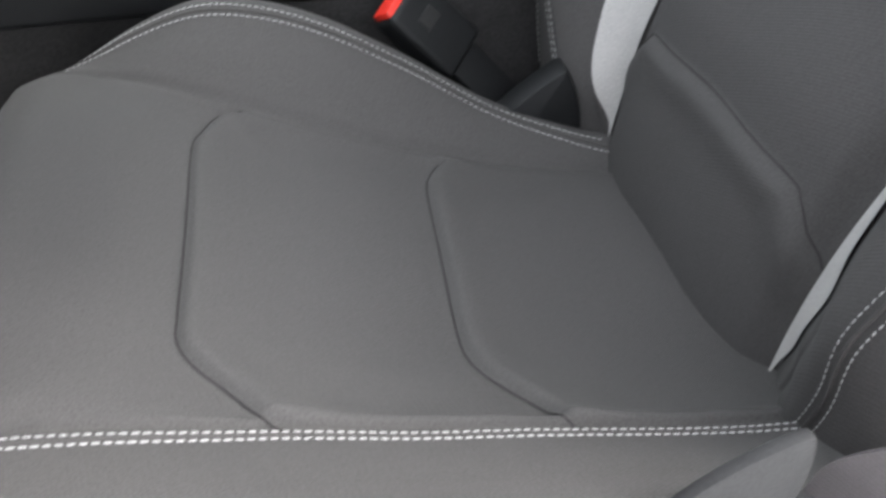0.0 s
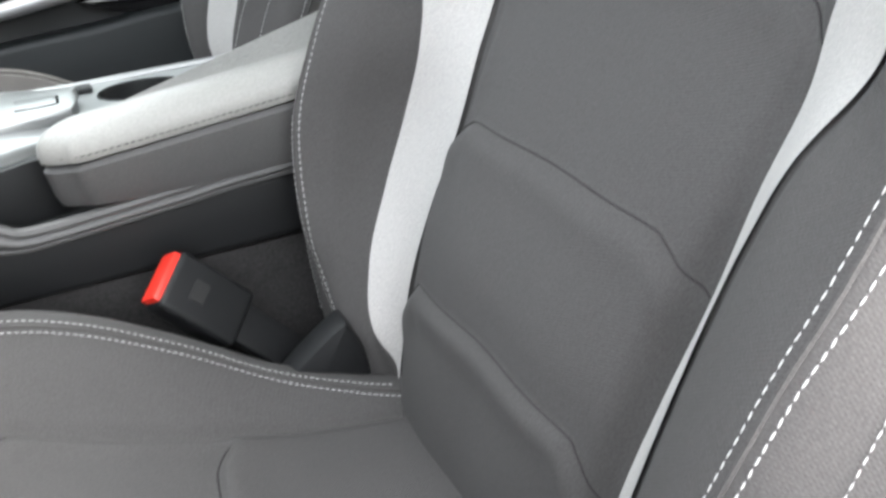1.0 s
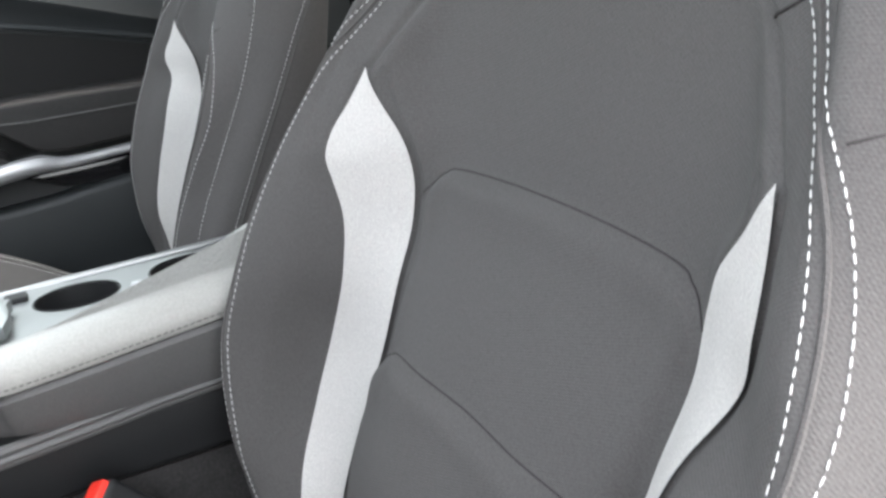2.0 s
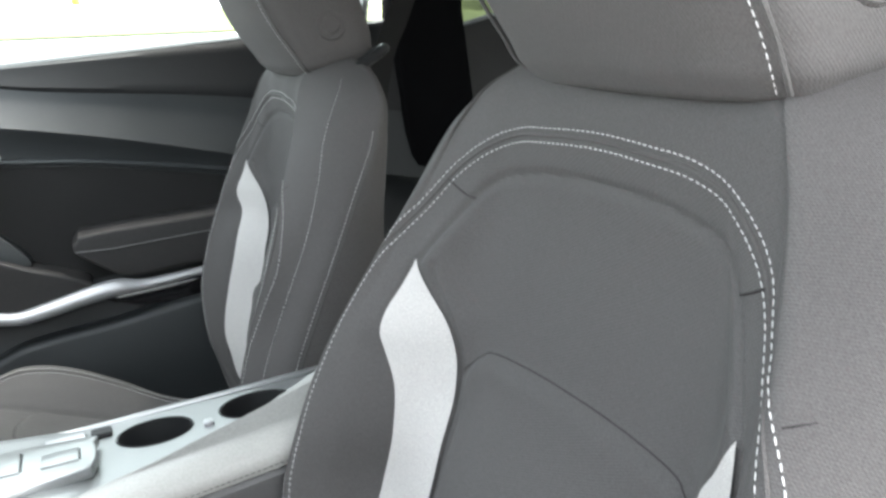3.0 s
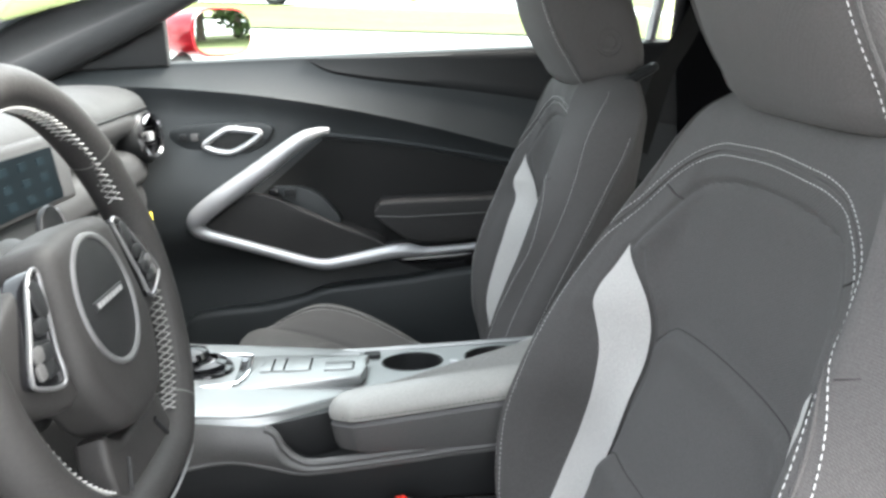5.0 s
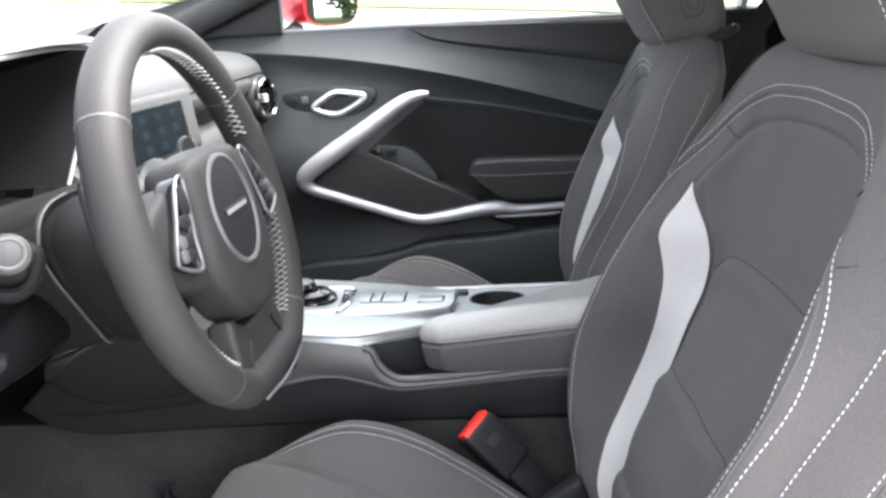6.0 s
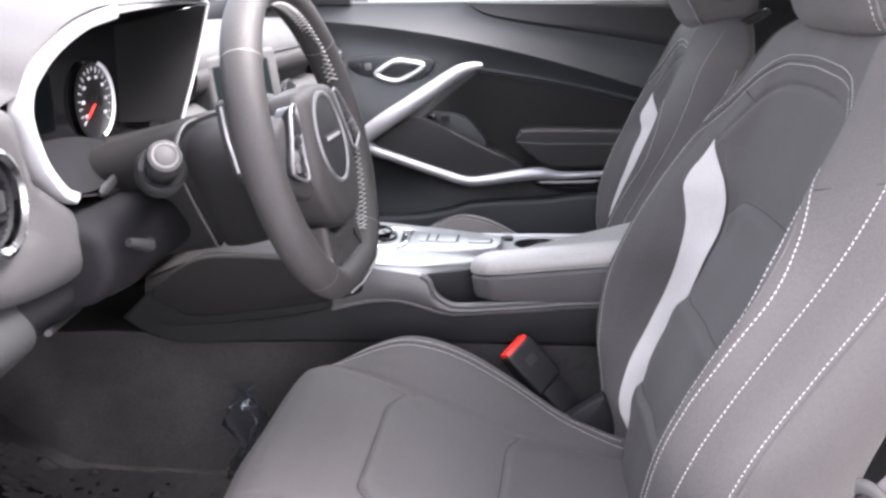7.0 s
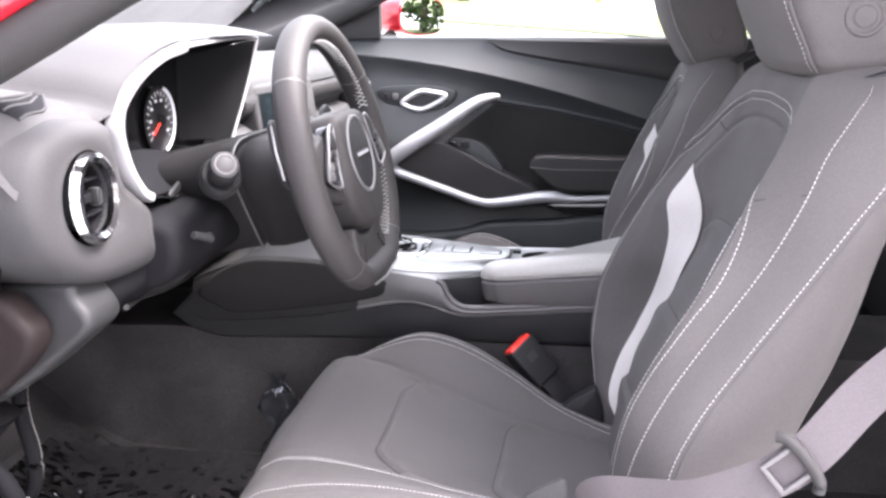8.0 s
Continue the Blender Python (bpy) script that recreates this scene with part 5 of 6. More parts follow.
part("door_shell", box((-0.88, 0.775, 0.20), (0.34, 0.83, 0.955), 0.012, 2), RED_PAINT, door, "red painted outer door")


def door_patch(top, bot, lift, n=30, m=10):
    """A piece laid on the door between two lines (x, z)."""
    a, b = curve(top, 8), curve(bot, 8)
    fa = [np.array([np.interp(t, np.linspace(0, 1, len(a)), a[:, i]) for i in range(2)]) for t in np.linspace(0, 1, n)]
    fb = [np.array([np.interp(t, np.linspace(0, 1, len(b)), b[:, i]) for i in range(2)]) for t in np.linspace(0, 1, n)]
    rows = []
    for p, q in zip(fa, fb):
        r = []
        for j in range(m):
            t = j / (m - 1)
            x, z = p * (1 - t) + q * t
            edge = min(t, 1 - t) * (m - 1)
            r.append((x, door_y(x, z) - lift * (0.15 if edge < 0.5 else 1.0), z))
        rows.append(r)
    return grid(rows)


part("upper_trim", door_patch([(-0.371, 0.972), (-0.20, 0.971), (0.0, 0.970), (0.33, 0.966)], [(-0.366, 0.970), (-0.333, 0.948), (-0.285, 0.935), (-0.207, 0.921), (-0.068, 0.900), (0.076, 0.873), (0.33, 0.815)], 0.007), PLASTIC, door, "darker upper trim piece")
part("cloth_insert", door_patch([(-0.345, 0.826), (-0.20, 0.803), (-0.007, 0.758), (0.20, 0.700)], [(-0.52, 0.690), (-0.36, 0.625), (-0.15, 0.630), (0.20, 0.630)], 0.004), DOOR_CLOTH, door, "black cloth insert")
part("insert_piping", tube([(x, door_y(x, z) - 0.004, z) for x, z in curve([(-0.345, 0.834), (-0.20, 0.812), (-0.007, 0.769), (0.20, 0.711)], 8)], 0.005, 8), DOOR_SKIN, door)
gp = [(-0.332, 0.845, 0.690), (-0.352, 0.843, 0.676), (-0.385, 0.830, 0.664), (-0.46, 0.780, 0.656), (-0.53, 0.735, 0.654), (-0.570, 0.706, 0.656), (-0.578, 0.688, 0.658), (-0.562, 0.672, 0.660), (-0.52, 0.657, 0.660), (-0.44, 0.630, 0.658), (-0.365, 0.607, 0.656), (-0.32, 0.608, 0.657), (-0.24, 0.620, 0.660), (-0.20, 0.622, 0.662), (-0.15, 0.618, 0.664), (0.02, 0.628, 0.668)]
gr = [0.006, 0.010, 0.014, 0.0175, 0.019, 0.018, 0.016, 0.012, 0.0105, 0.0100, 0.0100, 0.0115, 0.0135, 0.0135, 0.0085, 0.006]
gq = curve([(x, y, z) for x, z, y in gp], 6)
gR = [np.interp(i, np.arange(0, len(gq), 6), gr) for i in range(len(gq))]
part("grab_handle", tube(gq, gR, 14, 1.0, (0, 0, 1)), SILVER, door, "satin silver sweeping grab handle")
part("pull_pocket", prism(curve([(-0.495, 0.733), (-0.462, 0.740), (-0.415, 0.722), (-0.33, 0.678), (-0.245, 0.639), (-0.262, 0.628), (-0.36, 0.613), (-0.45, 0.638), (-0.548, 0.672), (-0.555, 0.690)], 4, True), 1, 0.660, 0.735, 0.012, 4), LEATHER, door, "black padded pull pocket")
sw = part("switch_panel", prism(curve([(-0.470, 0.748), (-0.425, 0.750), (-0.370, 0.738), (-0.335, 0.704), (-0.320, 0.676), (-0.36, 0.68), (-0.45, 0.725)], 3, True), 1, 0.682, 0.732, 0.002), DOOR_SKIN, door, "black window switch panel")
part("window_switch", box((-0.418, 0.672, 0.730), (-0.398, 0.686, 0.744), 0.003, 2), PLASTIC, sw)
part("window_switch", box((-0.445, 0.672, 0.734), (-0.428, 0.686, 0.746), 0.003, 2), GLOSS_BLACK, sw)
arm = part("door_armrest", prism(curve([(-0.256, 0.690), (-0.250, 0.706), (-0.225, 0.714), (-0.056, 0.712), (0.12, 0.708), (0.12, 0.650), (-0.06, 0.640), (-0.180, 0.638), (-0.225, 0.662)], 4, True), 1, 0.655, 0.735, 0.014, 4), LEATHER, door, "padded black door armrest")
part("armrest_seam", tube([(-0.256, 0.6545, 0.690), (-0.20, 0.6535, 0.686), (0.10, 0.6535, 0.688)], 0.0012, 6), VINYL, arm)
part("lower_pocket", prism(curve([(-0.62, 0.500), (-0.575, 0.520), (-0.47, 0.527), (-0.40, 0.540), (-0.345, 0.556), (-0.20, 0.566), (-0.095, 0.578), (0.15, 0.585), (0.2, 0.50), (0.15, 0.36), (-0.55, 0.36), (-0.63, 0.42)], 4, True), 1, 0.670, 0.715, 0.012, 3), DOOR_SKIN, door, "moulded lower door pocket")
part("reflector_recess", prism(curve([(-0.225, 0.600), (-0.12, 0.606), (0.08, 0.606), (0.08, 0.574), (-0.13, 0.572)], 3, True), 1, 0.684, 0.712, 0.004), GLOSS_BLACK, door)
hb = part("handle_bezel", prism(curve([(-0.618, 0.850), (-0.600, 0.863), (-0.52, 0.868), (-0.450, 0.862), (-0.432, 0.850), (-0.446, 0.828), (-0.490, 0.803), (-0.53, 0.803), (-0.575, 0.815), (-0.606, 0.832)], 4, True), 1, 0.697, 0.745, 0.004), DOOR_SKIN, door, "oval door handle bezel")
hl = [(-0.555, 0.829), (-0.538, 0.842), (-0.512, 0.855), (-0.485, 0.853), (-0.456, 0.847), (-0.466, 0.834), (-0.503, 0.815), (-0.527, 0.815), (-0.548, 0.822)]
part("door_handle", tube([(x, 0.694, z) for x, z in curve(hl, 5, True).tolist() + [hl[0]]], 0.0085, 12, 0.7, (0, 1, 0)), SILVER, hb, "bright door release handle")
part("handle_bowl", prism(curve([(-0.506 + (x + 0.506) * 0.85, 0.835 + (z - 0.835) * 0.85) for x, z in hl], 5, True), 1, 0.6955, 0.73, 0.002), RUBBER, hb)
for i in range(2):
    part("lock_button", box((-0.600 + 0.020 * i, 0.693, 0.836), (-0.586 + 0.020 * i, 0.703, 0.850), 0.003, 2), VINYL if i else PLASTIC, hb)

# ---- pillars, roof, glass ----
def mirror_y(y):
    return 2 * CAR - y


pil = [(-0.95, 0.735, 0.940), (-0.80, 0.73, 1.000), (-0.70, 0.722, 1.043), (-0.60, 0.712, 1.090), (-0.50, 0.700, 1.138), (-0.33, 0.68, 1.205), (-0.10, 0.64, 1.268)]
single("pillar_front_right", tube(curve(pil, 5), 0.034, 12, 0.75), PILLAR_TRIM, "dark grey front roof pillar trim", "pillar", "structure")
pin = [(-0.92, -0.735, 0.832), (-0.72, -0.730, 0.930), (-0.60, -0.722, 0.990), (-0.49, -0.715, 1.049), (-0.30, -0.69, 1.145), (-0.05, -0.63, 1.25)]
single("pillar_front_left", tube(curve(pin, 5), 0.022, 12, 1.2), RUBBER, "black front roof pillar beside the open door", "pillar", "structure")
single("pillar_skin_left", tube([(x, y - 0.012, z + 0.040) for x, y, z in curve(pin, 5)], 0.024, 12, 1.2), RED_PAINT, "red painted outer roof pillar", "pillar", "structure")
single("mirror_corner_trim", prism([(-0.84, 0.968), (-0.614, 0.970), (-0.614, 1.052), (-0.74, 1.015)], 1, 0.735, 0.760, 0.004), PLASTIC, "black corner trim by the door mirror", "trim", "structure")
roof_rows = [[(x, y, 1.30 - 0.05 * ((y - CAR) / 0.62) ** 2 - 0.06 * max(0, (x - 0.6) / 0.7) ** 2 - 0.03 * max(0, (0.1 - x) / 0.2) - 0.05 * max(0, (-0.08 - x) / 0.16)) for y in np.linspace(mirror_y(0.64), 0.64, 15)] for x in np.linspace(-0.24, 1.15, 18)]
single("ceiling", grid(roof_rows), HEADLINER, "pale cloth headliner of the car roof", "ceiling", "structure")
single("roof", grid([[(x, y, z + 0.03) for x, y, z in r] for r in roof_rows]), RED_PAINT, "red painted steel car roof", "roof", "structure")
for y, nm in ((0.68, "roof_rail_right"), (mirror_y(0.68), "roof_rail_left")):
    single(nm, tube(curve([(-0.10, y * 0.98, 1.262), (0.20, y * 1.02, 1.280), (0.60, y * 1.02, 1.270), (1.10, y, 1.17)], 5), 0.055, 12), PLASTIC, "dark roof side rail", "trim", "structure")
ws = grid([[(-1.15 + 1.05 * t, CAR + (0.72 - 0.10 * t) * u, 0.885 + 0.385 * t ** 0.95 + 0.02 * (1 - u * u)) for u in np.linspace(-1, 1, 13)] for t in np.linspace(0, 1, 9)])
wsc = single("windscreen", ws, CLEAR, "clear curved windscreen glass", "windscreen", "structure")
wsc.visible_shadow = False
pane = single("window_1", grid([[(x, 0.775 - 0.10 * max(0, z - 0.97), z) for x in np.linspace(-0.655, 0.30, 9)] for z in np.linspace(0.965, 1.27, 6)]), SIDE_GLASS, "raised clear side window of the far door", "window", "structure")
pane.visible_shadow = False
single("pillar_rear_right", prism([(0.325, 0.30), (0.312, 0.98), (0.345, 1.26), (0.48, 1.26), (0.445, 0.98), (0.47, 0.30)], 1, 0.71, 0.78, 0.012), SEAL, "dark middle roof pillar behind the seat", "pillar", "structure")
single("window_seal", tube([(0.270, 0.765, 0.965), (0.290, 0.760, 1.06), (0.315, 0.745, 1.25)], 0.010, 8), SILVER, "grey upright window seal", "seal", "structure")
single("quarter_panel_right", prism([(0.34, 0.25), (0.34, 0.93), (0.62, 0.98), (1.30, 1.06), (1.30, 0.25)], 1, 0.74, 0.80, 0.01), RUBBER, "dark rear side panel", "panel", "structure")
single("quarter_panel_left", prism([(0.52, 0.25), (0.52, 0.95), (0.62, 0.98), (1.30, 1.06), (1.30, 0.25)], 1, mirror_y(0.80), mirror_y(0.74), 0.01), PLASTIC, "dark rear side panel", "panel", "structure")
single("pillar_rear_left", prism([(0.45, 0.30), (0.44, 0.98), (0.46, 1.26), (0.56, 1.26), (0.55, 0.98), (0.56, 0.30)], 1, mirror_y(0.78), mirror_y(0.72), 0.012), PLASTIC, "dark middle roof pillar by the open door", "pillar", "structure")
single("rear_deck", grid([[(x, y, 0.93 - 0.04 * (x - 1.1)) for y in np.linspace(mirror_y(0.74), 0.74, 5)] for x in (1.10, 1.25, 1.5)]), PLASTIC, "black rear shelf", "shelf", "structure")
single("rear_window", grid([[(1.10 + 0.45 * t, CAR + 0.60 * u, 1.22 - 0.26 * t) for u in np.linspace(-1, 1, 7)] for t in np.linspace(0, 1, 4)]), TINT, "sloping rear window glass", "window", "structure")
single("quarter_window_right", grid([[(x, 0.765 - 0.12 * max(0, z - 0.95), z) for x in np.linspace(0.44, 1.28, 6)] for z in np.linspace(0.92, 1.24, 4)]), TINT, "tinted rear side window", "window", "structure")
single("quarter_window_left", grid([[(x, mirror_y(0.765 - 0.12 * max(0, z - 0.95)), z) for x in np.linspace(0.54, 1.28, 6)] for z in np.linspace(0.92, 1.24, 4)]), TINT, "tinted rear side window", "window", "structure")
rear = thing("rear_seat", (0.75, CAR, 0.30), "black rear bench seat in shade", "seat")
for y in (C, C + 0.785):
    part("rear_cushion", box((0.48, y - 0.28, 0.38), (0.92, y + 0.28, 0.55), 0.05, 4), FABRIC, rear)
    part("rear_backrest", box((-0.07, -0.28, 0.0), (0.07, 0.28, 0.50), 0.05, 4, Matrix.Translation((0.98, y, 0.50)) @ Euler((0, radians(18), 0)).to_matrix().to_4x4()), FABRIC, rear)
part("rear_base", box((0.46, mirror_y(0.70), 0.27), (1.05, 0.70, 0.40), 0.02, 2), CARPET, rear)

# ---- floor ----
def carpet(x, y):
    return 0.335 + 0.16 * max(0.0, (-0.85 - x) / 0.25) ** 1.3 + 0.004 * noise.noise((x * 9, y * 9, 0))


single("floor", grid([[(x, y, carpet(x, y)) for y in np.linspace(-0.70, 0.735, 48)] for x in np.linspace(-1.12, 1.1, 70)]), CARPET, "dark carpeted car floor", "floor", "structure")
single("floor_underside", box((-1.3, -0.76, 0.16), (1.6, 0.80, 0.225), 0.02, 2), RUBBER, "black underside of the car body", "car body", "structure")
single("firewall", grid([[(-1.12, y, z) for y in np.linspace(-0.74, 0.78, 6)] for z in (0.26, 0.6, 0.90)]), CARPET, "dark carpeted front bulkhead", "wall", "structure")
tun = [[(x, CAR + u, z + 0.006 * noise.noise((x * 7, u * 9, 2))) for u, z in ((-0.165, 0.262), (-0.135, 0.300), (-0.118, 0.40), (-0.110, 0.535), (0.110, 0.535), (0.118, 0.40), (0.135, 0.30), (0.165, 0.262))] for x in np.linspace(-1.12, 0.46, 40)]
single("floor_tunnel", grid(tun), CARPET, "carpeted middle tunnel under the console", "tunnel", "structure")
single("sill_left", box((-1.0, -0.765, 0.24), (0.50, -0.685, 0.345), 0.02, 3), PLASTIC, "black door sill of the open door", "sill", "structure")
kick = thing("kick_panel", (-0.8, -0.67, 0.4), "black kick panel with a rubber door seal beside the footwell", "trim", kind="structure")
part("kick_trim", prism(curve([(-1.10, 0.70), (-0.685, 0.668), (-0.688, 0.62), (-0.700, 0.55), (-0.72, 0.42), (-0.75, 0.33), (-1.10, 0.33)], 3, True), 1, -0.715, -0.668, 0.012, 3), SEAL, kick)
ds = curve([(-0.664, -0.668, 0.672), (-0.665, -0.668, 0.655), (-0.663, -0.668, 0.634), (-0.658, -0.668, 0.610), (-0.658, -0.668, 0.580), (-0.666, -0.668, 0.562), (-0.690, -0.668, 0.545)], 5)
part("door_seal", tube(ds, 0.0075, 10), SEAL, kick, "black rubber door seal")
part("seal_lip", tube([(x + 0.003, y + 0.0075, z) for x, y, z in ds], 0.0012, 6), VINYL, kick, "thin pale lip of the seal")
part("loom_tube", tube(curve([(-0.700, -0.705, 0.650), (-0.694, -0.700, 0.628), (-0.684, -0.695, 0.604), (-0.672, -0.690, 0.582), (-0.668, -0.685, 0.560)], 5), 0.009, 10), DEEP_BLACK, kick, "dark ribbed cable sleeve")
part("hinge_bolt", box((-0.694, -0.690, 0.634), (-0.684, -0.664, 0.642), 0.002, 2), SILVER, kick)
part("seal_clip", box((-0.672, -0.676, 0.556), (-0.662, -0.664, 0.563), 0.002, 2), SILVER, kick)
mt = thing("floor_mat", (-0.72, -0.40, 0.34), "black floor mat under loose clear plastic film", "floor mat")
part("mat", grid([[(x, y, carpet(x, y) + 0.012 + 0.003 * noise.noise((x * 14, y * 14, 5))) for y in np.linspace(-0.62, -0.16, 20)] for x in np.linspace(-0.95, -0.50, 22)]), CARPET, mt)
def crumple(x, y, k):
    return 0.006 * abs(noise.noise((x * 16, y * 16, k))) + 0.005 * abs(noise.noise((x * 45, y * 45, k))) + 0.0022 * abs(noise.noise((x * 110, y * 110, k)))
film = single("plastic_film", grid([[(x, y, carpet(x, y) + 0.022 + crumple(x, y, 3)) for y in np.linspace(-0.165, -0.52, 110)] for x in np.linspace(-0.93, -0.54, 110)]), FILM, "crumpled clear plastic film on the floor mat", "plastic film", sharp=60)
film.visible_shadow = False
bag = single("plastic_bag", grid([[(-0.585 + 0.03 * math.cos(a) * w + 0.01 * noise.noise((a * 2, h * 40, 1)), -0.165 + 0.022 * math.sin(a) * w + 0.01 * noise.noise((a * 2, h * 40, 7)), 0.345 + h * 0.75) for a in np.linspace(0, 2 * math.pi, 25)[:-1]] for h, w in [(0.01 * i, 0.7 + 0.4 * math.sin(i * 0.6)) for i in range(21)]], wrap=True, caps=True), BAG_FILM, "crumpled clear plastic bag beside the tunnel", "plastic bag", sharp=60)
bag.visible_shadow = False

# ---- door mirror ----
dm = thing("door_mirror", (-0.60, 0.90, 0.98), "red painted door mirror outside the far window", "mirror")
rows = []
for x, g in ((-0.735, 0.25), (-0.728, 0.55), (-0.705, 0.82), (-0.67, 0.97), (-0.635, 1.0), (-0.615, 0.97)):
    rows.append([(x + 0.10 * 0, 0.965 + 0.105 * g * math.copysign(abs(math.cos(a)) ** 0.6, math.cos(a)), 1.024 + 0.050 * g * math.copysign(abs(math.sin(a)) ** 0.7, math.sin(a))) for a in np.linspace(0, 2 * math.pi, 37)[:-1]])
MT = Matrix.Translation((-0.553, 0.965, 0.0)) @ Matrix.Rotation(radians(-25), 4, "Z") @ Matrix.Translation((0.613, -0.965, 0.0))
bm = grid(rows, wrap=True, caps=True)
bm.transform(MT)
part("mirror_housing", bm, RED_PAINT, dm)
bm = prism([(0.965 + 0.096 * math.copysign(abs(math.cos(a)) ** 0.6, math.cos(a)), 1.024 + 0.045 * math.copysign(abs(math.sin(a)) ** 0.7, math.sin(a))) for a in np.linspace(0, 2 * math.pi, 37)[:-1]], 0, -0.6145, -0.6115, 0)
bm.transform(MT)
bm.transform(Matrix.Translation((-0.55, 0.965, 1.024)) @ Matrix.Rotation(radians(2.6), 4, "Y") @ Matrix.Translation((0.55, -0.965, -1.024)))
part("mirror_glass", bm, MIRROR, dm, "clear mirror glass")
part("mirror_foot", tube([(-0.665, 0.79, 0.940), (-0.645, 0.85, 0.950), (-0.62, 0.90, 0.972)], [0.022, 0.020, 0.020], 12, 1.0), PLASTIC, dm, "black mirror foot")

# ---- seat belts ----
def ribbon(pts, width, across, thick=0.0016):
    """Webbing along a line; across: the direction of its width."""
    p = curve(pts, 8)
    rows = []
    for i, q in enumerate(p):
        d = Vector(p[min(i + 1, len(p) - 1)] - p[max(i - 1, 0)]).normalized()
        c = Vector(across)
        c = (c - d * c.dot(d)).normalized()
        nn = d.cross(c)
        q = Vector(q)
        rows.append([q + c * w * width / 2 + nn * t * thick for w, t in ((-1, -0.4), (-0.94, 1), (0, 0.75), (0.94, 1), (1, -0.4), (0, -0.6))])
    return grid(rows, wrap=True, caps=True)


belt = thing("seat_belt", (0.0, -0.66, 0.45), "grey seat belt webbing with its tongue beside the driver seat", "seat belt")
part("webbing", ribbon([(-0.122, -0.612, 0.535), (-0.126, -0.628, 0.572), (-0.112, -0.643, 0.592), (-0.075, -0.658, 0.600), (-0.028, -0.676, 0.614), (0.04, -0.686, 0.657), (0.104, -0.682, 0.736), (0.23, -0.70, 0.858), (0.46, -0.715, 1.05)], 0.037, (0.5, -0.2, -0.8)), WEBBING, belt)
tq = Vector((0.62, 0.02, 0.55)).normalized()
tcx = Vector((0.55, -0.15, -0.65))
tcx = (tcx - tq * tcx.dot(tq)).normalized()
TM = Matrix.Translation((0.036, -0.689, 0.655)) @ Matrix((tcx, tq, tcx.cross(tq))).transposed().to_4x4() @ Matrix.Scale(0.68, 4)
part("tongue_head", tube([TM @ Vector(p) for p in curve([(-0.040, 0.006, 0.0), (-0.030, 0.014, 0.003), (0.0, 0.016, 0.004), (0.030, 0.012, 0.003), (0.042, 0.002, 0.0)], 6)], 0.0052, 12), RUBBER, belt, "dark rounded tongue head")
for lo_, hi_ in (((-0.022, -0.032, -0.003), (-0.016, 0.008, 0.004)), ((0.016, -0.032, -0.003), (0.022, 0.008, 0.004)), ((-0.022, -0.034, -0.003), (0.022, -0.028, 0.004))):
    part("tongue_frame", box(lo_, hi_, 0.002, 2, TM), VINYL, belt, "grey metal tongue frame")
belt2 = thing("seat_belt", (0.3, 0.62, 0.9), "dark seat belt webbing behind the passenger seat", "seat belt")
part("webbing", ribbon([(0.20, 0.56, 0.80), (0.255, 0.60, 0.93), (0.31, 0.66, 0.99), (0.36, 0.70, 1.06)], 0.040, (0.7, 0.2, -0.6)), DOOR_CLOTH, belt2)
part("belt_hanger", box((0.35, 0.68, 1.03), (0.39, 0.712, 1.09), 0.008, 2), PLASTIC, belt2)

bm = prism(curve([(-0.205, 0.545), (-0.185, 0.571), (-0.155, 0.589), (-0.148, 0.583), (-0.152, 0.555), (-0.178, 0.535)], 4, True), 1, -0.617, -0.611, 0.002)
part("side_plate", bm, DASH_SKIN, seat, "pale grey plastic plate at the hinge")
tag = single("paper_tag", box((-0.607, 0.455, 0.715), (-0.597, 0.458, 0.757), 0.001, 1), YELLOW, "small yellow tag hanging below the dashboard", "tag")

# driver's own door, swung open beside the camera, unseen: added to shade the dash
odoor = thing("door_2", (-0.95, -0.77, 0.3), "unseen driver door, swung wide open to shade the dash, dark inner panel", "door", kind="structure")
OM = Matrix.Translation((-0.95, -0.79, 0)) @ Matrix.Rotation(radians(-66), 4, "Z")
part("door_shell", box((0.0, -0.06, 0.24), (1.18, -0.02, 0.96), 0.015, 2, OM), RED_PAINT, odoor)
part("door_panel", box((0.03, -0.02, 0.27), (1.14, 0.03, 0.94), 0.02, 3, OM), DOOR_SKIN, odoor)
part("armrest", box((0.30, 0.03, 0.58), (0.95, 0.075, 0.64), 0.02, 3, OM), LEATHER, odoor)
part("window_frame", tube([OM @ Vector(p) for p in ((0.02, -0.03, 0.95), (0.45, -0.02, 1.18), (0.85, -0.01, 1.27), (1.15, -0.02, 1.20), (1.17, -0.04, 0.95))], 0.014, 8), RUBBER, odoor)
single("kick_panel_right", prism([(-1.16, 0.25), (-0.86, 0.25), (-0.86, 0.95), (-1.16, 0.90)], 1, 0.735, 0.765, 0.006), PLASTIC, "dark side panel in the passenger footwell", "panel", "structure")

# ---- outside ----
def land(x, y):
    """A lot that slopes gently, level again far off."""
    r = math.hypot(x, y)
    k = 1.0 if r < 60 else 60 / r
    return (0.0505 * y - 0.072 * x) * k


def land_sheet(xs, ys, lift=0.0):
    return grid([[(x, y, land(x, y) + lift) for y in ys] for x in xs])


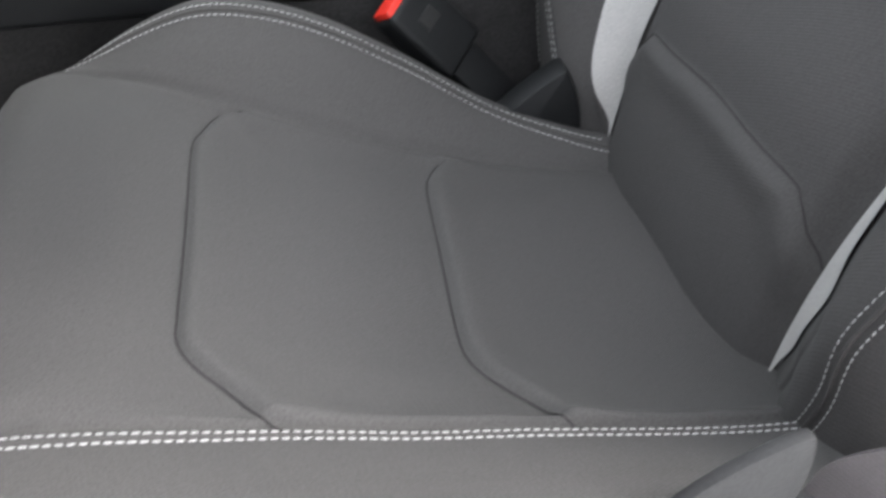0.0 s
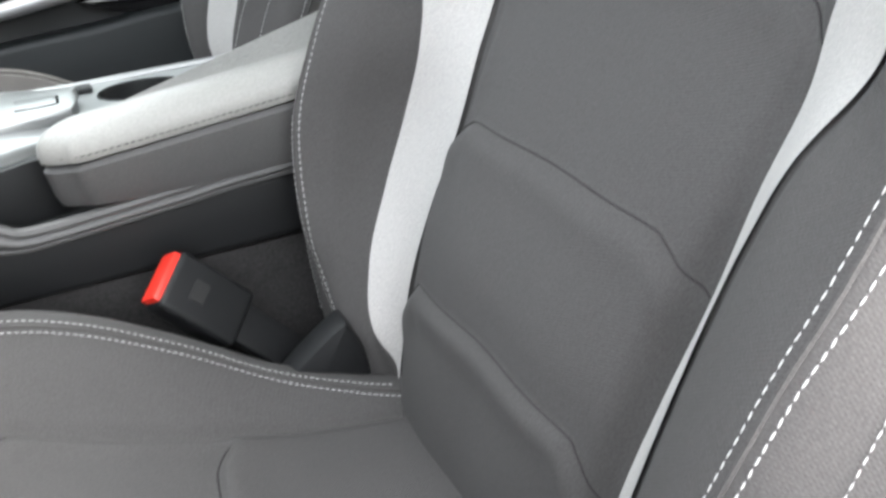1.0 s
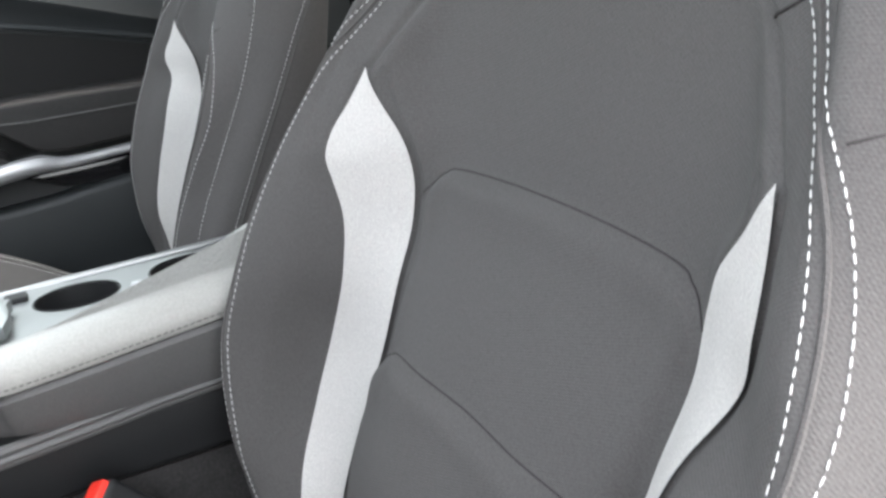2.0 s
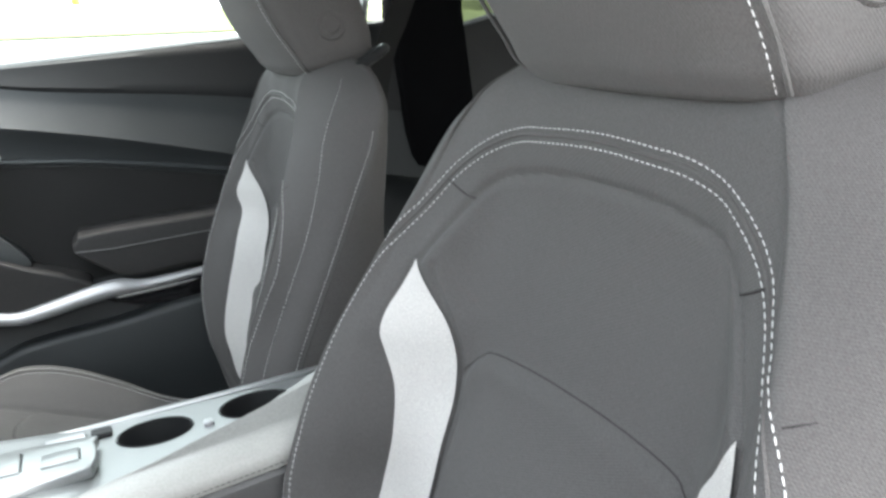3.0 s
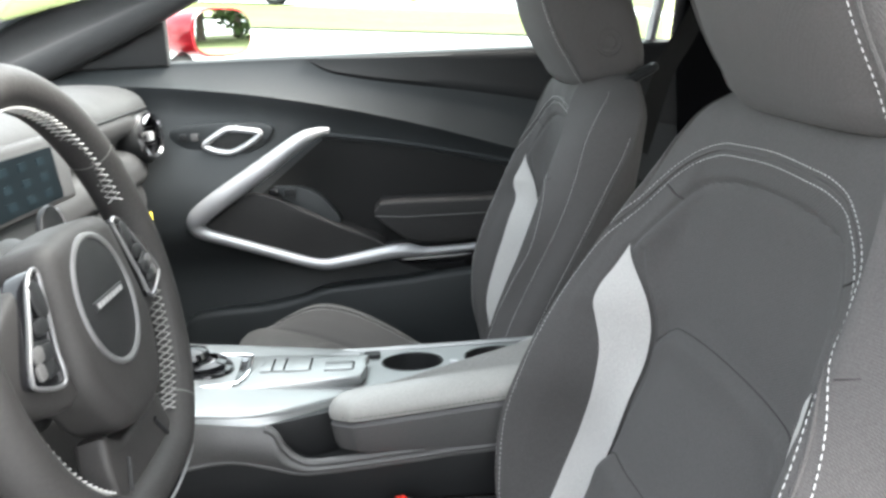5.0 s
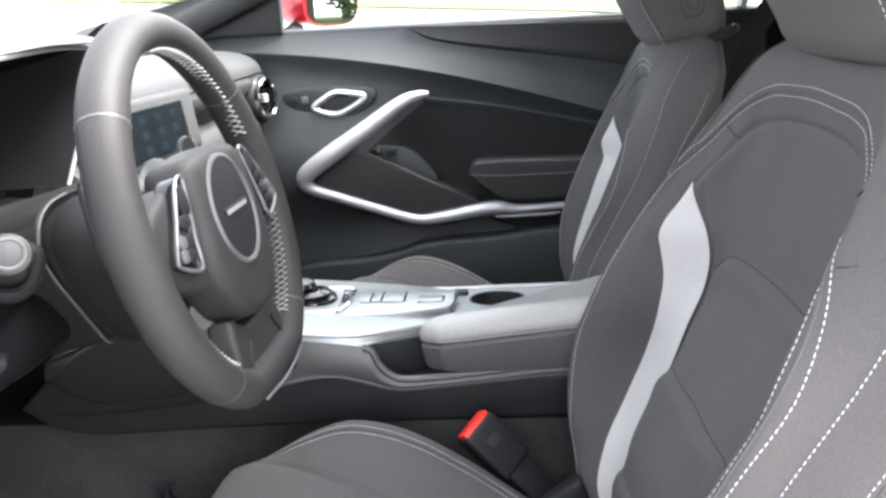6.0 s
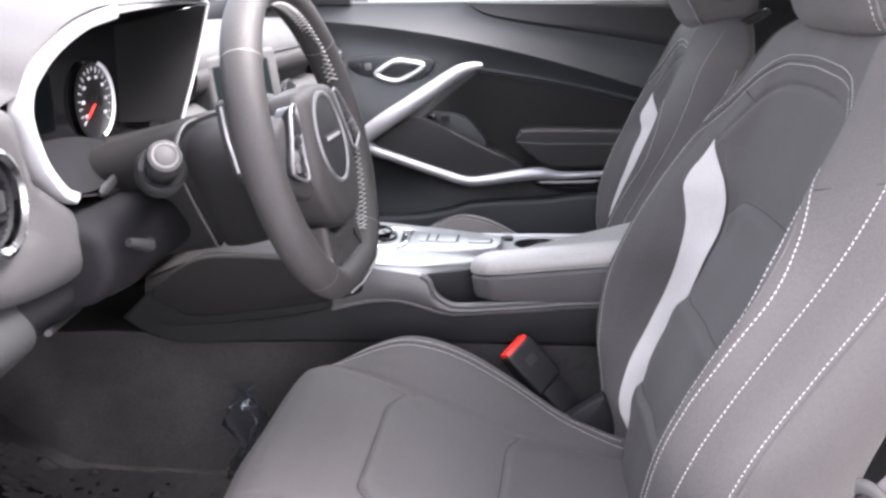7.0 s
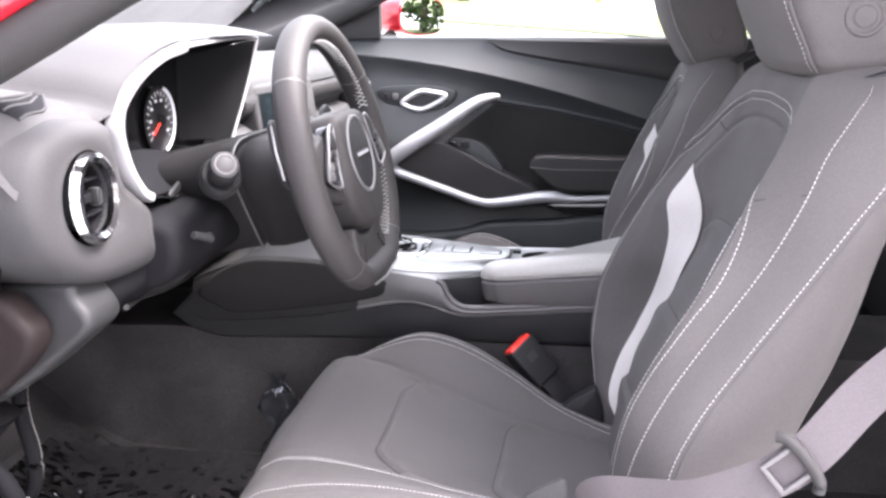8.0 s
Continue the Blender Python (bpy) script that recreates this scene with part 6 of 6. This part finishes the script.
far = [-900, -400, -200, -120, -80, -60, -45, -30, -20, -12, -6, 0, 6, 12, 20, 30, 45, 60, 80, 120, 200, 400, 900]
single("ground", land_sheet(far, far), ASPHALT, "pale sunlit asphalt car park", "ground", "structure")
single("lawn", land_sheet([-60, -45, -30, -20, -12, -6, 0, 6, 12, 20, 30, 45, 60], [16.0, 19, 22, 26], 0.03), GRASS, "strip of sunny yellow-green grass", "grass", kind="structure")
single("far_lawn", land_sheet([-200, -120, -60, -30, -12, 0, 12, 30, 60, 120, 200], [42, 60, 80, 120], 0.03), GRASS, "far grass bank below the trees", "grass", kind="structure")

single("rear_lawn", land_sheet([9, 12, 15, 20, 26, 30, 36, 42, 50, 60], [-40, -20, 0, 10, 20, 30, 40, 41.5], 0.03), GRASS, "grass bank below trees behind the car", "grass", kind="structure")


def parked_car(x, y, turn, paint, label, tall=1.0):
    car = thing("parked_car", (0, 0, 0), label, "car", "parked cars")
    side = curve([(-2.25, 0.35), (-2.28, 0.75), (-1.95, 0.98), (-1.15, 1.05), (-0.55, 1.48 * tall), (0.9, 1.52 * tall), (1.7, 1.42 * tall), (2.15, 1.02), (2.28, 0.80), (2.25, 0.35)], 4).tolist()
    part("body", prism(side, 1, -0.88, 0.88, 0.10, 3), paint, car)
    for sg in (-1, 1):
        for a, b in ((-0.75, 0.05), (0.12, 0.95), (1.02, 1.60)):
            part("window", prism([(a, 1.05), (b, 1.05), (b - 0.02, 1.40 * tall), (a + (0.30 if a < -0.5 else 0.03), 1.40 * tall)], 1, sg * 0.885, sg * 0.875, 0), GLASS_DARK, car)
        part("tail_lamp", box((2.02, sg * 0.81 - 0.10, 0.80), (2.34, sg * 0.81 + 0.10, 1.08), 0.03), RED_PLASTIC, car)
        for wx in (-1.4, 1.4):
            m = Matrix.Translation((wx, sg * 0.82, 0.33)) @ Euler((radians(90), 0, 0)).to_matrix().to_4x4()
            w = part("wheel", lathe([(0.0, -0.10), (0.30, -0.10), (0.33, -0.06), (0.33, 0.06), (0.30, 0.10), (0.0, 0.10)], m, 24), RUBBER, car)
            part("rim", lathe([(0.0, -0.115), (0.21, -0.112), (0.22, -0.09)], m, 20), SILVER, w)
            part("rim", lathe([(0.0, 0.115), (0.21, 0.112), (0.22, 0.09)], m, 20), SILVER, w)
    car.matrix_basis = pose(x, y, land(x, y), 0, math.degrees(0.072), turn)
    return car


parked_car(-5.2, 27.0, 4, SILVER_PAINT, "silver estate car parked across the lot", 1.02)
parked_car(3.0, 46.0, -8, WHITE_PAINT, "white van parked far across the lot", 1.25)
parked_car(-10.5, 38.0, 170, GLASS_DARK, "dark car parked beside the far grass", 0.98)
single("bollard", tube([(0.35, 34.0, land(0.35, 34) - 0.1), (0.35, 34.0, land(0.35, 34) + 1.3)], 0.14, 14), YELLOW, "yellow painted steel bollard post", "post")


def tree(x, y, h, seed, spread=0.36, low=0.35, leaf=0.014):
    rnd = random.Random(seed)
    z0 = land(x, y)
    t = thing("tree", (x, y, z0), "leafy green tree at the edge of the lot", "tree", "far trees")
    top = Vector((x + rnd.uniform(-0.4, 0.4), y, z0 + h * 0.75))
    trunk = tube(curve([(x, y, z0 - 0.2), (x + 0.1, y, z0 + h * 0.3), top], 5), list(np.linspace(h * 0.024, h * 0.006, 11)), 8)
    limbs = []
    for k in range(9):
        b = Vector((x, y, z0 + h * rnd.uniform(0.28, 0.6)))
        a = rnd.uniform(0, 6.28)
        e = b + Vector((math.cos(a) * h * spread * 0.7, math.sin(a) * h * spread * 0.7, h * rnd.uniform(0.08, 0.22)))
        limbs.append(e)
        trunk = join(trunk, tube([b, (b + e) / 2 + Vector((0, 0, h * 0.03)), e], [h * 0.010, h * 0.007, h * 0.003], 6))
    part("trunk", trunk, BARK, t)
    verts, faces = [], []
    hubs = limbs + [top, top + Vector((0, 0, h * 0.12))] + [Vector((x + rnd.gauss(0, h * spread * 0.45), y + rnd.gauss(0, h * spread * 0.45), z0 + h * rnd.uniform(low, 0.95))) for _ in range(14)]
    for c in hubs:
        r = h * rnd.uniform(0.07, 0.14)
        for _ in range(150):
            d = Vector((rnd.gauss(0, 1), rnd.gauss(0, 1), rnd.gauss(0, 0.8))).normalized() * r * rnd.uniform(0.5, 1.1)
            p = c + d
            u = Vector((rnd.gauss(0, 1), rnd.gauss(0, 1), rnd.gauss(0, 1))).normalized() * h * leaf
            w = u.cross(Vector((rnd.gauss(0, 1), rnd.gauss(0, 1), rnd.gauss(0, 1)))).normalized() * h * leaf * 0.57
            k = len(verts)
            verts += [p - u, p + w, p + u, p - w]
            faces.append((k, k + 1, k + 2, k + 3))
    me = bpy.data.meshes.new("crown")
    me.from_pydata([v - Vector((x, y, z0)) for v in verts], [], faces)
    me.materials.append(LEAF)
    ob = new("crown", me)
    ob.parent = t
    return t


for i in range(13):
    tree(-48 + 8.2 * i + (i * 37 % 5), 62 + (i * 53 % 11), 8 + (i * 29 % 6), 10 + i)
for i in range(9):
    tree(-0.5 + 2.6 * i + (i % 2) * 0.7, 52 + (i * 7 % 4), 3.6 + (i * 5 % 3) * 0.6, 130 + i, 0.5, 0.06, 0.03)
for i in range(5):
    tree(-30 - 9 * (i % 3), -14 + 16 * i, 9 + (i % 3) * 2, 60 + i)
for i in range(7):
    tree(46 + (i * 31 % 12), -26 + 13 * i, 9 + (i * 17 % 5), 90 + i)
for i in range(12):
    tree(34 + (i * 29 % 9), 2.5 + 3.1 * i, 7.5 + (i * 17 % 4), 160 + i, 0.5, 0.05, 0.022)
